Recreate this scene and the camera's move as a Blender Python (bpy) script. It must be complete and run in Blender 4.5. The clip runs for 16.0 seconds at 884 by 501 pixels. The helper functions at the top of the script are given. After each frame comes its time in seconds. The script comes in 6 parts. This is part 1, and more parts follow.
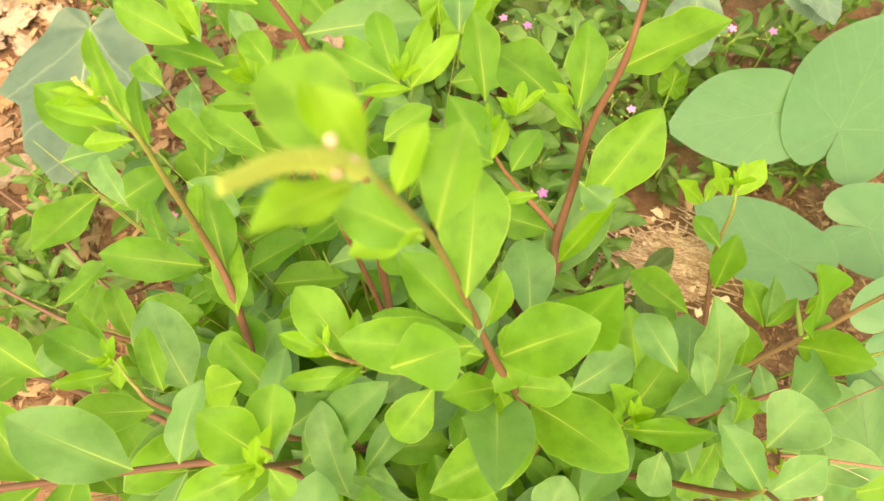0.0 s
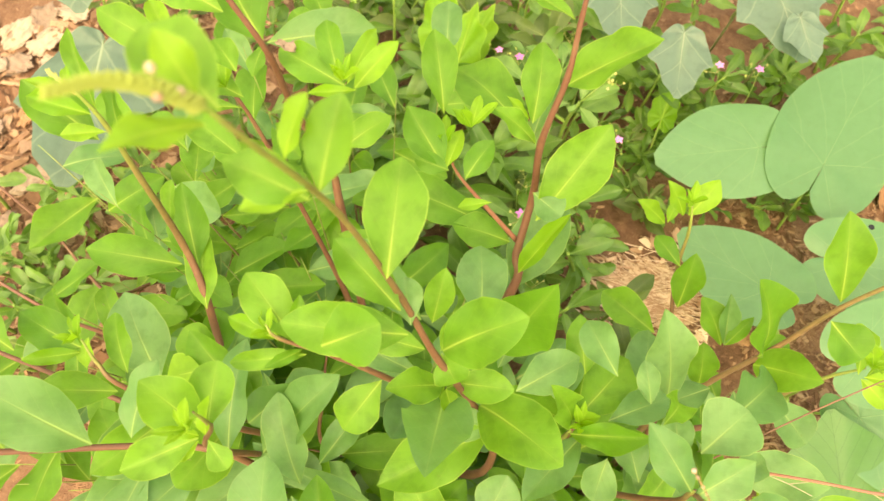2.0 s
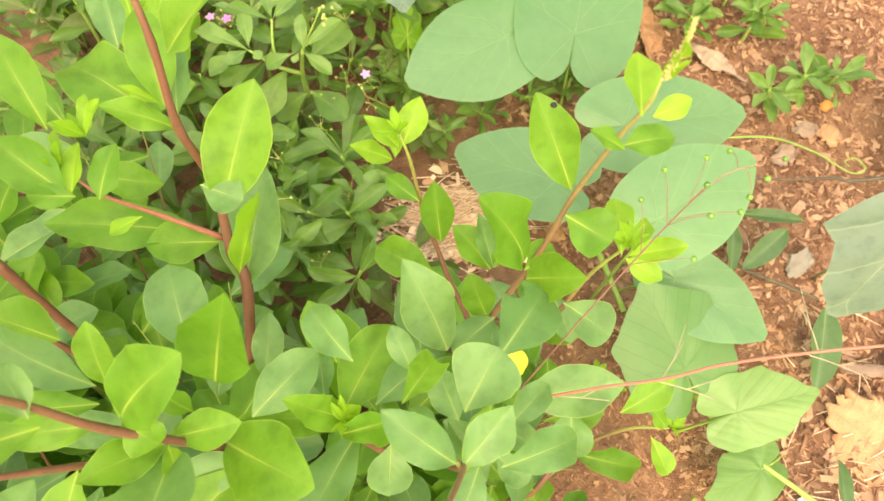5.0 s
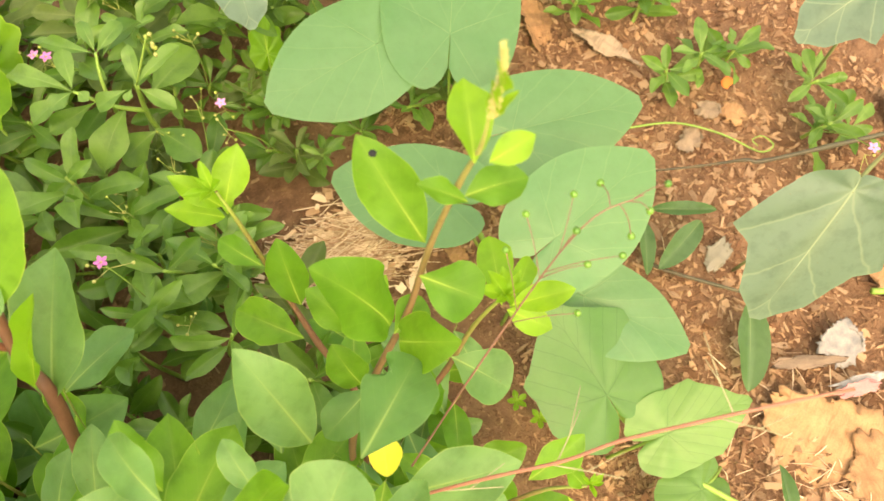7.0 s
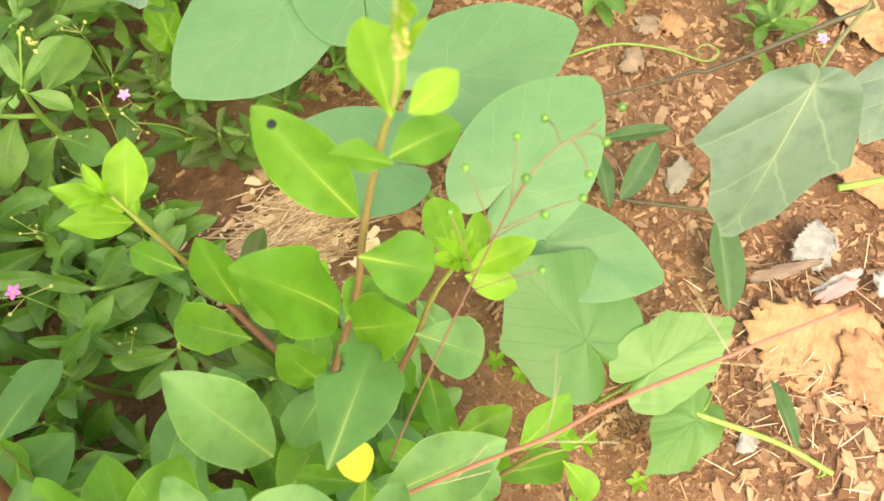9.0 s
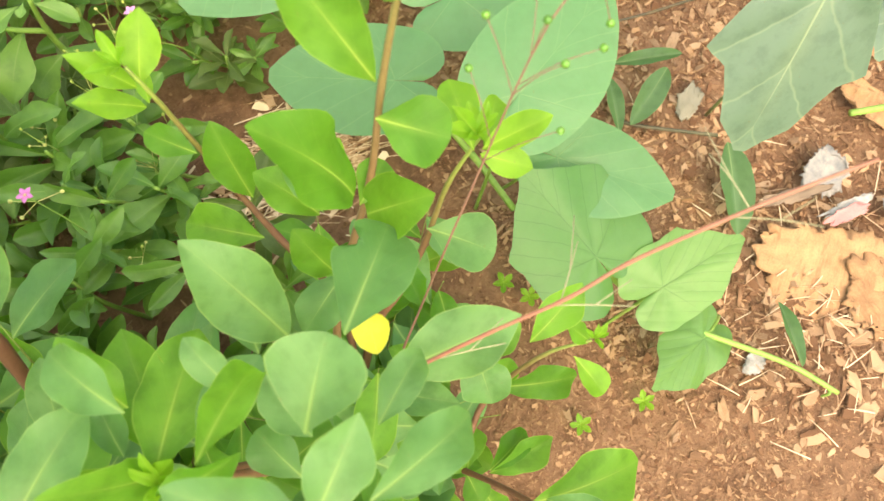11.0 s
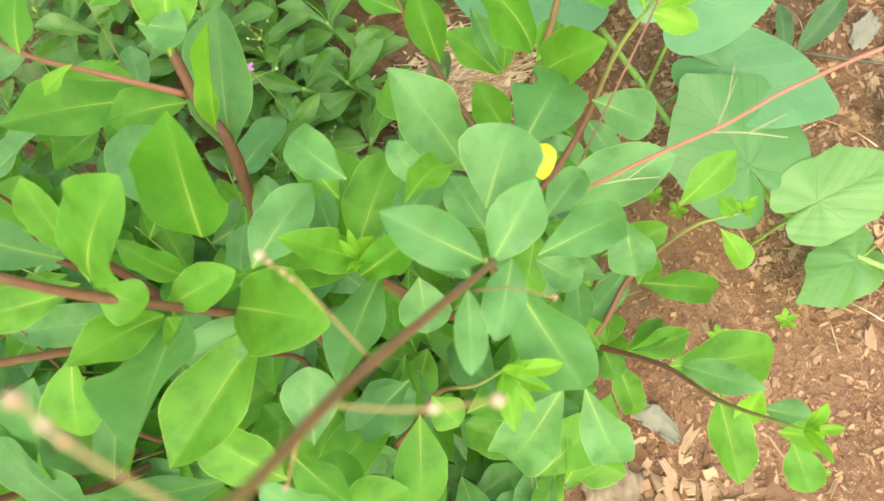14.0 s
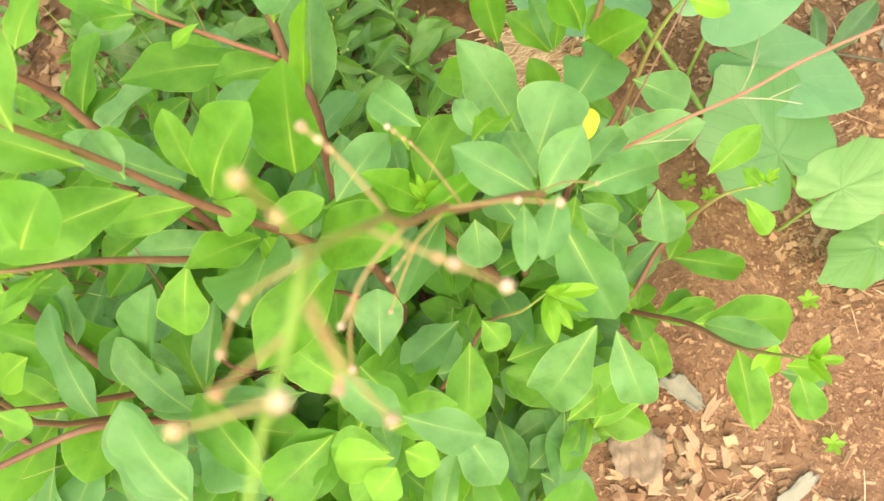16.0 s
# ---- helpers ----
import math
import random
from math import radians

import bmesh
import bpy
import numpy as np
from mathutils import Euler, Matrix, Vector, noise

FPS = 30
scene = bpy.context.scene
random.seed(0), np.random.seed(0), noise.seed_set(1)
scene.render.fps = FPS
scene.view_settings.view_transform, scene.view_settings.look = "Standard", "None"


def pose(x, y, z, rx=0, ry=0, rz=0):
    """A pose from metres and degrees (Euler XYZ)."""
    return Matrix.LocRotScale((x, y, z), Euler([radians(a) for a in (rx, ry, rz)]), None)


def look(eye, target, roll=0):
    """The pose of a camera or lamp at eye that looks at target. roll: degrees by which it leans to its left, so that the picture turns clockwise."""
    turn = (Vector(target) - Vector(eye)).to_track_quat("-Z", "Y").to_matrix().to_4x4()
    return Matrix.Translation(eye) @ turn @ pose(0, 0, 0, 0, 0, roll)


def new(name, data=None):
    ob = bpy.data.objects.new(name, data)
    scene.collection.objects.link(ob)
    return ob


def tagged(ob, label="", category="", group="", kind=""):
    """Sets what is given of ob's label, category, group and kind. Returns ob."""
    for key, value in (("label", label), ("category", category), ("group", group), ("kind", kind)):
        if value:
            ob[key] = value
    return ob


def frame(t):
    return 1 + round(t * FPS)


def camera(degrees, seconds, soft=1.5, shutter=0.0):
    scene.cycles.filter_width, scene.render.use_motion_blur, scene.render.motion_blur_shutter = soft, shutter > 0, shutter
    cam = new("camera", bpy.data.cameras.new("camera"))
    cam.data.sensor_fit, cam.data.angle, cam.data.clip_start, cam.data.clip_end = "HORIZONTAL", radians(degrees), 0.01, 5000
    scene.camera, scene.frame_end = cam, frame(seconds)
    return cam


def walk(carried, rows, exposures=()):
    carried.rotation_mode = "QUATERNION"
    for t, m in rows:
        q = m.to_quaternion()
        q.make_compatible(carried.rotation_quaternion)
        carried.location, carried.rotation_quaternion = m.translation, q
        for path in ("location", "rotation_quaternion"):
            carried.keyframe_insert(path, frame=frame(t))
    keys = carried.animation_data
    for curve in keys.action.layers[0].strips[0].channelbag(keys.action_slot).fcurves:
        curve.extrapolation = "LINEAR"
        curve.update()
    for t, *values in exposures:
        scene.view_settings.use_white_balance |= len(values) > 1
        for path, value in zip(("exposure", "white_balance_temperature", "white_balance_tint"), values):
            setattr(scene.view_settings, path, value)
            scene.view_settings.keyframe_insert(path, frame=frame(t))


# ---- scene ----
cam = camera(63.8, 16.0)
cam.data.dof.use_dof, cam.data.dof.focus_distance, cam.data.dof.aperture_fstop = True, 0.44, 15.0
EXPOSURES = [(0, 1.96, 9900, 10), (1, 2.03, 9600, 11), (1.5, 2.01, 9700, 13), (3, 2.08, 9700, 10), (5.5, 2.07, 8500, 20), (6, 2.04, 8500, 17), (7, 1.9, 9600, 13), (8.5, 1.92, 8400, 9), (11, 1.91, 7800, 7), (12, 1.98, 7600, 9), (12.5, 1.98, 6900, 8), (13.5, 1.95, 7000, 1), (14, 1.9, 6800, 0), (15, 1.98, 7700, 6), (16, 2.01, 7500, 5)]
PATH = [
    (0, (0.099, 0.097, 0.703), (0.144, 0.84, -1.154), -2.0),
    (0.5, (0.104, 0.094, 0.706), (0.105, 0.9, -1.124), -3.9),
    (1, (0.111, 0.087, 0.708), (0.06, 0.945, -1.098), -4.5),
    (1.5, (0.123, 0.079, 0.712), (0.084, 0.94, -1.093), -4.0),
    (2, (0.137, 0.067, 0.712), (0.116, 0.919, -1.097), -4.3),
    (2.5, (0.16, 0.058, 0.705), (0.207, 0.883, -1.117), -3.1),
    (3, (0.185, 0.061, 0.695), (0.31, 0.867, -1.13), -3.4),
    (3.2, (0.192, 0.061, 0.695), (0.348, 0.869, -1.128), -3.2),
    (5.3, (0.257, 0.087, 0.649), (0.488, 0.726, -1.232), -5.8),
    (5.5, (0.266, 0.09, 0.642), (0.508, 0.716, -1.242), -5.7),
    (6, (0.29, 0.106, 0.612), (0.59, 0.683, -1.28), -2.4),
    (6.5, (0.301, 0.107, 0.607), (0.626, 0.672, -1.285), -1.5),
    (7, (0.31, 0.112, 0.605), (0.662, 0.682, -1.28), -0.2),
    (7.5, (0.315, 0.114, 0.599), (0.685, 0.663, -1.288), 0.4),
    (8, (0.321, 0.117, 0.589), (0.721, 0.616, -1.306), 2.0),
    (8.5, (0.325, 0.121, 0.577), (0.715, 0.563, -1.334), 0.7),
    (8.7, (0.326, 0.121, 0.574), (0.707, 0.549, -1.342), 0.2),
    (10.8, (0.302, 0.098, 0.565), (0.617, 0.479, -1.373), -1.9),
    (11, (0.297, 0.096, 0.561), (0.607, 0.459, -1.381), -0.8),
    (11.5, (0.284, 0.09, 0.556), (0.543, 0.444, -1.395), -5.6),
    (12, (0.277, 0.08, 0.554), (0.472, 0.437, -1.404), -12.3),
    (12.5, (0.26, 0.072, 0.556), (0.411, 0.461, -1.4), -16.5),
    (13, (0.252, 0.063, 0.565), (0.339, 0.512, -1.382), -25.7),
    (13.5, (0.247, 0.052, 0.579), (0.252, 0.578, -1.351), -35.1),
    (14, (0.241, 0.043, 0.59), (0.225, 0.605, -1.329), -36.7),
    (14.5, (0.237, 0.033, 0.599), (0.181, 0.621, -1.312), -39.5),
    (15, (0.236, 0.028, 0.617), (0.202, 0.619, -1.293), -38.0),
    (15.5, (0.227, 0.018, 0.626), (0.161, 0.647, -1.271), -40.1),
    (16, (0.214, 0.007, 0.632), (0.137, 0.644, -1.262), -39.2),
]
walk(cam, [(t, look(eye, target, roll)) for t, eye, target, roll in PATH], EXPOSURES)

# ---- light ----
world = bpy.data.worlds.new("overcast_sky")
scene.world = world
world.use_nodes = True
wn = world.node_tree.nodes
sky = wn.new("ShaderNodeTexSky")
sky.sky_type, sky.sun_disc = "NISHITA", False
sky.sun_elevation, sky.sun_rotation = radians(58), radians(200)
sky.air_density, sky.dust_density = 1.6, 4.0
world.node_tree.links.new(sky.outputs["Color"], wn["Background"].inputs["Color"])
wn["Background"].inputs["Strength"].default_value = 0.15
sun = bpy.data.lights.new("sun", "SUN")
sun.energy, sun.angle, sun.color = 1.1, radians(140), (1.0, 0.95, 0.86)
sun_lamp = new("sun", sun)
sun_lamp.matrix_world = look((-0.25, -0.38, 1.2), (0, 0, 0))


# ---- materials ----
def material(name, rough=0.5, spec=0.4):
    mat = bpy.data.materials.new(name)
    mat.use_nodes = True
    nodes, links = mat.node_tree.nodes, mat.node_tree.links
    shader = nodes["Principled BSDF"]
    shader.inputs["Roughness"].default_value = rough
    shader.inputs["Specular IOR Level"].default_value = spec
    return mat, nodes, links, shader


def maths(nodes, links, op, a, b=None, c=None):
    n = nodes.new("ShaderNodeMath")
    n.operation = op
    for i, v in enumerate((a, b, c)):
        if v is None:
            continue
        if isinstance(v, (int, float)):
            n.inputs[i].default_value = v
        else:
            links.new(v, n.inputs[i])
    return n.outputs[0]


def mix(nodes, links, fac, a, b, blend="MIX"):
    n = nodes.new("ShaderNodeMix")
    n.data_type, n.blend_type = "RGBA", blend
    for i, v in ((0, fac), (6, a), (7, b)):
        if isinstance(v, (int, float)):
            n.inputs[i].default_value = v
        elif isinstance(v, tuple):
            n.inputs[i].default_value = (*v, 1)
        else:
            links.new(v, n.inputs[i])
    return n.outputs[2]


def noise_of(nodes, links, scale, detail=4.0, coord=None, rough=0.55):
    n = nodes.new("ShaderNodeTexNoise")
    n.inputs["Scale"].default_value, n.inputs["Detail"].default_value = scale, detail
    n.inputs["Roughness"].default_value = rough
    if coord is not None:
        links.new(coord, n.inputs["Vector"])
    return n.outputs["Fac"]


def step(nodes, links, v, lo, hi, a=0.0, b=1.0):
    n = nodes.new("ShaderNodeMapRange")
    n.interpolation_type = "SMOOTHSTEP"
    links.new(v, n.inputs[0])
    for i, x in enumerate((lo, hi, a, b)):
        n.inputs[i + 1].default_value = x
    return n.outputs[0]


def bump(nodes, links, shader, height, strength, distance):
    n = nodes.new("ShaderNodeBump")
    n.inputs["Strength"].default_value, n.inputs["Distance"].default_value = strength, distance
    links.new(height, n.inputs["Height"])
    links.new(n.outputs[0], shader.inputs["Normal"])


def leaf_material(name, dark, light, vein, through_colour, midrib=0.016, palmate=0, rough=0.4, side=0.07, sheer=0.45, spots=0.4, comb_rate=21.0, rib=0.8, gloss=0.5, quilting=0.0):
    """A leaf: two greens that vary by leaf and by patch, pale midrib and side veins, a thin pale rim, light that comes through."""
    mat, nodes, links, shader = material(name, rough, gloss)
    uv = nodes.new("ShaderNodeUVMap")
    uv.uv_map = "blade"
    xy = nodes.new("ShaderNodeSeparateXYZ")
    links.new(uv.outputs[0], xy.inputs[0])
    rim = nodes.new("ShaderNodeUVMap")
    rim.uv_map = "rim"
    rxy = nodes.new("ShaderNodeSeparateXYZ")
    links.new(rim.outputs[0], rxy.inputs[0])
    info = nodes.new("ShaderNodeObjectInfo")
    geo = nodes.new("ShaderNodeNewGeometry")
    ax = maths(nodes, links, "ABSOLUTE", xy.outputs[0])
    v = xy.outputs[1]
    patch = noise_of(nodes, links, 60.0, 3.0, geo.outputs["Position"])
    mottle = noise_of(nodes, links, 260.0, 3.0, geo.outputs["Position"])
    patch = maths(nodes, links, "ADD", maths(nodes, links, "MULTIPLY", patch, 0.65), maths(nodes, links, "MULTIPLY", mottle, 0.35))
    tone = maths(nodes, links, "ADD", maths(nodes, links, "MULTIPLY", info.outputs["Random"], 0.6), maths(nodes, links, "MULTIPLY", patch, 0.75))
    colour = mix(nodes, links, step(nodes, links, tone, 0.22, 1.0), dark, light)
    cloud = noise_of(nodes, links, 95.0, 4.0, geo.outputs["Position"], 0.6)
    colour = mix(nodes, links, step(nodes, links, cloud, 0.42, 0.72, 0.0, 0.2 if palmate else 0.55), colour, tuple(c * 0.62 for c in dark))
    fade_in = maths(nodes, links, "MULTIPLY", step(nodes, links, ax, 0.0, 0.12, 0.20, 0.0), step(nodes, links, v, 0.15, 0.9, 1.0, 0.3))
    if not palmate:
        colour = mix(nodes, links, fade_in, colour, vein)
    if palmate:
        ang = maths(nodes, links, "ARCTAN2", ax, maths(nodes, links, "ADD", v, 0.02))
        wave = maths(nodes, links, "ABSOLUTE", maths(nodes, links, "SINE", maths(nodes, links, "MULTIPLY", ang, palmate)))
        radius = maths(nodes, links, "SQRT", maths(nodes, links, "ADD", maths(nodes, links, "MULTIPLY", ax, ax), maths(nodes, links, "MULTIPLY", v, v)))
        ribs = step(nodes, links, maths(nodes, links, "MULTIPLY", wave, radius), midrib * 0.6, midrib * 2.2, 1.0, 0.0)
        fade = maths(nodes, links, "MAXIMUM", step(nodes, links, radius, 0.12, 0.6, 1.0, 0.10), maths(nodes, links, "MULTIPLY", step(nodes, links, ang, 0.25, 0.5, 1.0, 0.0), step(nodes, links, radius, 0.3, 1.0, 1.0, 0.3)))
        ribs = maths(nodes, links, "MULTIPLY", ribs, fade)
    else:
        taper = maths(nodes, links, "DIVIDE", ax, maths(nodes, links, "SUBTRACT", 1.5, v))
        ribs = maths(nodes, links, "MULTIPLY", step(nodes, links, taper, midrib * 0.25, midrib * 1.25, 1.0, 0.0), step(nodes, links, v, 0.20, 0.85, 1.0, 0.12))
    bend = maths(nodes, links, "MULTIPLY", maths(nodes, links, "SUBTRACT", noise_of(nodes, links, 70.0, 2.0, geo.outputs["Position"]), 0.5), 0.07)
    comb = maths(nodes, links, "SUBTRACT", maths(nodes, links, "ADD", v, bend), maths(nodes, links, "MULTIPLY", maths(nodes, links, "POWER", ax, 0.8), 1.15 if palmate else 0.8))
    comb = maths(nodes, links, "ABSOLUTE", maths(nodes, links, "SINE", maths(nodes, links, "MULTIPLY", comb, comb_rate)))
    sides = step(nodes, links, comb, 0.0, 0.15, 1.0, 0.0)
    if palmate:
        sides = step(nodes, links, comb, 0.0, 0.14, 1.0, 0.0)
        sides = maths(nodes, links, "MULTIPLY", sides, step(nodes, links, v, -0.05, 0.12))
    quilt = maths(nodes, links, "MULTIPLY", comb, quilting)
    edge = step(nodes, links, rxy.outputs[0], 0.95, 0.985)
    colour = mix(nodes, links, maths(nodes, links, "MULTIPLY", sides, side), colour, vein)
    pale = step(nodes, links, info.outputs["Random"], 0.1, 0.9, 0.16, 0.62)
    colour = mix(nodes, links, maths(nodes, links, "MULTIPLY", edge, 0.08 if palmate or quilting > 0.3 else pale), colour, vein)
    colour = mix(nodes, links, maths(nodes, links, "MULTIPLY", ribs, rib), colour, vein)
    fine = noise_of(nodes, links, 420.0, 2.0, geo.outputs["Position"])
    brown = maths(nodes, links, "MULTIPLY", step(nodes, links, fine, 0.70, 0.75), spots)
    colour = mix(nodes, links, brown, colour, (0.16, 0.12, 0.04))
    links.new(colour, shader.inputs["Base Color"])
    relief = maths(nodes, links, "ADD", maths(nodes, links, "MULTIPLY", ribs, -0.5), maths(nodes, links, "ADD", maths(nodes, links, "MULTIPLY", patch, 0.8), quilt))
    bump(nodes, links, shader, relief, 0.5, 0.0014)
    sheen = nodes.new("ShaderNodeBsdfTranslucent")
    links.new(mix(nodes, links, 0.8, colour, through_colour, "MIX"), sheen.inputs["Color"])
    both = nodes.new("ShaderNodeMixShader")
    both.inputs[0].default_value = sheer
    links.new(shader.outputs[0], both.inputs[1])
    links.new(sheen.outputs[0], both.inputs[2])
    links.new(both.outputs[0], nodes["Material Output"].inputs["Surface"])
    return mat


def plain_material(name, a, b, scale=40.0, rough=0.7, spec=0.25, relief=0.3, distance=0.001, random_mix=0.5, island=False, grain=None):
    """Two colours mixed by patches of two sizes, by piece and, where the stuff is fibrous, by streaks along it."""
    mat, nodes, links, shader = material(name, rough, spec)
    geo = nodes.new("ShaderNodeNewGeometry")
    big = noise_of(nodes, links, scale, 4.0, geo.outputs["Position"])
    small = noise_of(nodes, links, scale * 9, 3.0, geo.outputs["Position"])
    pick = geo.outputs["Random Per Island"] if island else nodes.new("ShaderNodeObjectInfo").outputs["Random"]
    tone = maths(nodes, links, "ADD", maths(nodes, links, "MULTIPLY", big, 0.6), maths(nodes, links, "MULTIPLY", small, 0.4))
    tone = maths(nodes, links, "ADD", maths(nodes, links, "MULTIPLY", tone, 1 - random_mix), maths(nodes, links, "MULTIPLY", pick, random_mix))
    colour = mix(nodes, links, step(nodes, links, tone, 0.25, 0.75), a, b)
    if grain:
        along = nodes.new("ShaderNodeMapping")
        along.inputs["Scale"].default_value = (grain[0], grain[1], grain[1])
        links.new(nodes.new("ShaderNodeTexCoord").outputs["Object"], along.inputs["Vector"])
        fibre = noise_of(nodes, links, 1.0, 5.0, along.outputs[0], 0.65)
        colour = mix(nodes, links, step(nodes, links, fibre, 0.46, 0.70, 0.0, 0.45), colour, tuple(c * 0.42 for c in a))
        small = maths(nodes, links, "ADD", maths(nodes, links, "MULTIPLY", small, 0.5), maths(nodes, links, "MULTIPLY", fibre, -1.2))
    links.new(colour, shader.inputs["Base Color"])
    bump(nodes, links, shader, small, relief, distance)
    return mat


def stem_material(name, low, high, turn=0.7):
    """A stem that goes from its woody colour to a green tip, with fine lengthwise streaks."""
    mat, nodes, links, shader = material(name, 0.5, 0.35)
    uv = nodes.new("ShaderNodeUVMap")
    uv.uv_map = "blade"
    xy = nodes.new("ShaderNodeSeparateXYZ")
    links.new(uv.outputs[0], xy.inputs[0])
    geo = nodes.new("ShaderNodeNewGeometry")
    grain = noise_of(nodes, links, 260.0, 3.0, geo.outputs["Position"])
    blotch = noise_of(nodes, links, 45.0, 3.0, geo.outputs["Position"])
    colour = mix(nodes, links, step(nodes, links, xy.outputs[1], turn - 0.3, turn + 0.25), low, high)
    colour = mix(nodes, links, maths(nodes, links, "MULTIPLY", step(nodes, links, grain, 0.35, 0.7), 0.3), colour, tuple(c * 0.55 for c in low))
    colour = mix(nodes, links, maths(nodes, links, "MULTIPLY", step(nodes, links, blotch, 0.5, 0.75), 0.35), colour, (0.24, 0.15, 0.07))
    links.new(colour, shader.inputs["Base Color"])
    bump(nodes, links, shader, grain, 0.3, 0.0006)
    return mat


SHRUB_LEAF = leaf_material("shrub_leaf", (0.062, 0.192, 0.016), (0.130, 0.300, 0.030), (0.36, 0.50, 0.09), (0.21, 0.48, 0.03), midrib=0.016, side=0.09, comb_rate=17.0, quilting=0.10, rib=0.85, gloss=0.28, rough=0.52, sheer=0.48)
BLUE_LEAF = leaf_material("mature_shrub_leaf", (0.076, 0.200, 0.050), (0.140, 0.290, 0.086), (0.32, 0.46, 0.13), (0.17, 0.40, 0.06), midrib=0.016, side=0.09, gloss=0.40, rough=0.50, comb_rate=17.0, quilting=0.10, rib=0.85, sheer=0.45)
YOUNG_LEAF = leaf_material("young_leaf", (0.105, 0.275, 0.018), (0.180, 0.360, 0.026), (0.40, 0.56, 0.08), (0.32, 0.60, 0.03), side=0.04, gloss=0.3, rough=0.5)
WEED_LEAF = leaf_material("weed_leaf", (0.050, 0.138, 0.018), (0.128, 0.250, 0.036), (0.19, 0.31, 0.07), (0.14, 0.32, 0.03), side=0.05, midrib=0.022, gloss=0.45, rough=0.45)
OLIVE_WEED_LEAF = leaf_material("olive_weed_leaf", (0.066, 0.112, 0.026), (0.130, 0.185, 0.048), (0.21, 0.27, 0.09), (0.15, 0.26, 0.04), side=0.05, midrib=0.022, gloss=0.35, rough=0.5, spots=0.6)
PALE_WEED_LEAF = leaf_material("pale_weed_leaf", (0.080, 0.190, 0.030), (0.150, 0.285, 0.052), (0.22, 0.36, 0.09), (0.17, 0.38, 0.05), side=0.0, midrib=0.03)
HEART_LEAF = leaf_material("heart_leaf", (0.078, 0.210, 0.076), (0.114, 0.264, 0.104), (0.25, 0.40, 0.15), (0.17, 0.42, 0.08), palmate=2.6, midrib=0.004, side=0.24, rib=0.55, comb_rate=10.0, quilting=0.2)
BROAD_LEAF = leaf_material("broad_leaf", (0.064, 0.182, 0.042), (0.096, 0.228, 0.056), (0.030, 0.085, 0.026), (0.17, 0.42, 0.07), palmate=2.6, midrib=0.005, side=0.80, rib=0.95, comb_rate=14.0, quilting=0.10)
TOOTHED_LEAF = leaf_material("toothed_leaf", (0.094, 0.222, 0.052), (0.138, 0.285, 0.070), (0.046, 0.120, 0.030), (0.20, 0.44, 0.07), palmate=2.6, midrib=0.005, side=0.65, rib=0.80, comb_rate=17.0, quilting=0.35)
GREY_LEAF = leaf_material("grey_leaf", (0.098, 0.168, 0.110), (0.132, 0.208, 0.138), (0.34, 0.43, 0.24), (0.10, 0.22, 0.09), palmate=0, midrib=0.007, side=0.32, comb_rate=8.0, rib=0.8, quilting=0.8)
YELLOW_LEAF = leaf_material("yellow_leaf", (0.62, 0.58, 0.02), (0.66, 0.62, 0.03), (0.62, 0.58, 0.06), (0.7, 0.65, 0.04), side=0.05, spots=0.1)
NARROW_LEAF = leaf_material("narrow_leaf", (0.075, 0.165, 0.055), (0.105, 0.205, 0.07), (0.24, 0.36, 0.14), (0.10, 0.26, 0.06), side=0.1)
SPOT = plain_material("black_spot", (0.006, 0.008, 0.008), (0.02, 0.02, 0.02))
BROWN_STEM = stem_material("brown_stem", (0.142, 0.064, 0.036), (0.20, 0.24, 0.04), 1.1)
GREEN_TIP_STEM = stem_material("green_tipped_stem", (0.145, 0.068, 0.036), (0.20, 0.30, 0.05), 0.82)
BUDDING_STEM = stem_material("budding_stem", (0.17, 0.085, 0.040), (0.20, 0.34, 0.045), 0.60)
TAN_STEM = stem_material("tan_stem", (0.20, 0.120, 0.055), (0.24, 0.29, 0.07), 0.80)
PINK_STEM = stem_material("pink_stem", (0.28, 0.115, 0.070), (0.32, 0.14, 0.085), 0.9)
GREEN_STEM = stem_material("green_stem", (0.17, 0.28, 0.05), (0.20, 0.33, 0.06), 0.5)
RED_TWIG = stem_material("red_brown_twig", (0.20, 0.100, 0.068), (0.26, 0.14, 0.09), 0.9)
TWIG = plain_material("bud_twig", (0.21, 0.15, 0.05), (0.30, 0.21, 0.09), 200)
DARK_STEM = stem_material("dark_stem", (0.070, 0.058, 0.032), (0.075, 0.075, 0.036), 0.9)
OLIVE_STEM = stem_material("olive_stem", (0.14, 0.17, 0.06), (0.17, 0.20, 0.08), 0.6)
SPIKE = plain_material("flower_spike", (0.27, 0.33, 0.065), (0.41, 0.40, 0.14), 300)
BUD = plain_material("bud", (0.36, 0.20, 0.10), (0.46, 0.30, 0.17), 300)
PALE_BUD = plain_material("pale_bud", (0.34, 0.21, 0.135), (0.47, 0.33, 0.24), 300)
BERRY = plain_material("berry", (0.045, 0.140, 0.014), (0.095, 0.230, 0.026), 200, rough=0.3, spec=0.5)
PETAL = plain_material("petal", (0.46, 0.15, 0.36), (0.58, 0.26, 0.48), 200)
CHIP = plain_material("wood_chip", (0.17, 0.094, 0.052), (0.33, 0.215, 0.132), 120, rough=0.85, spec=0.15, relief=0.6, random_mix=0.55, grain=(1.6, 16.0))
CHIP_STUFF = plain_material("soil_crumbs", (0.140, 0.068, 0.036), (0.34, 0.200, 0.110), 120, rough=0.9, spec=0.1, relief=0.5, random_mix=0.75, island=True)
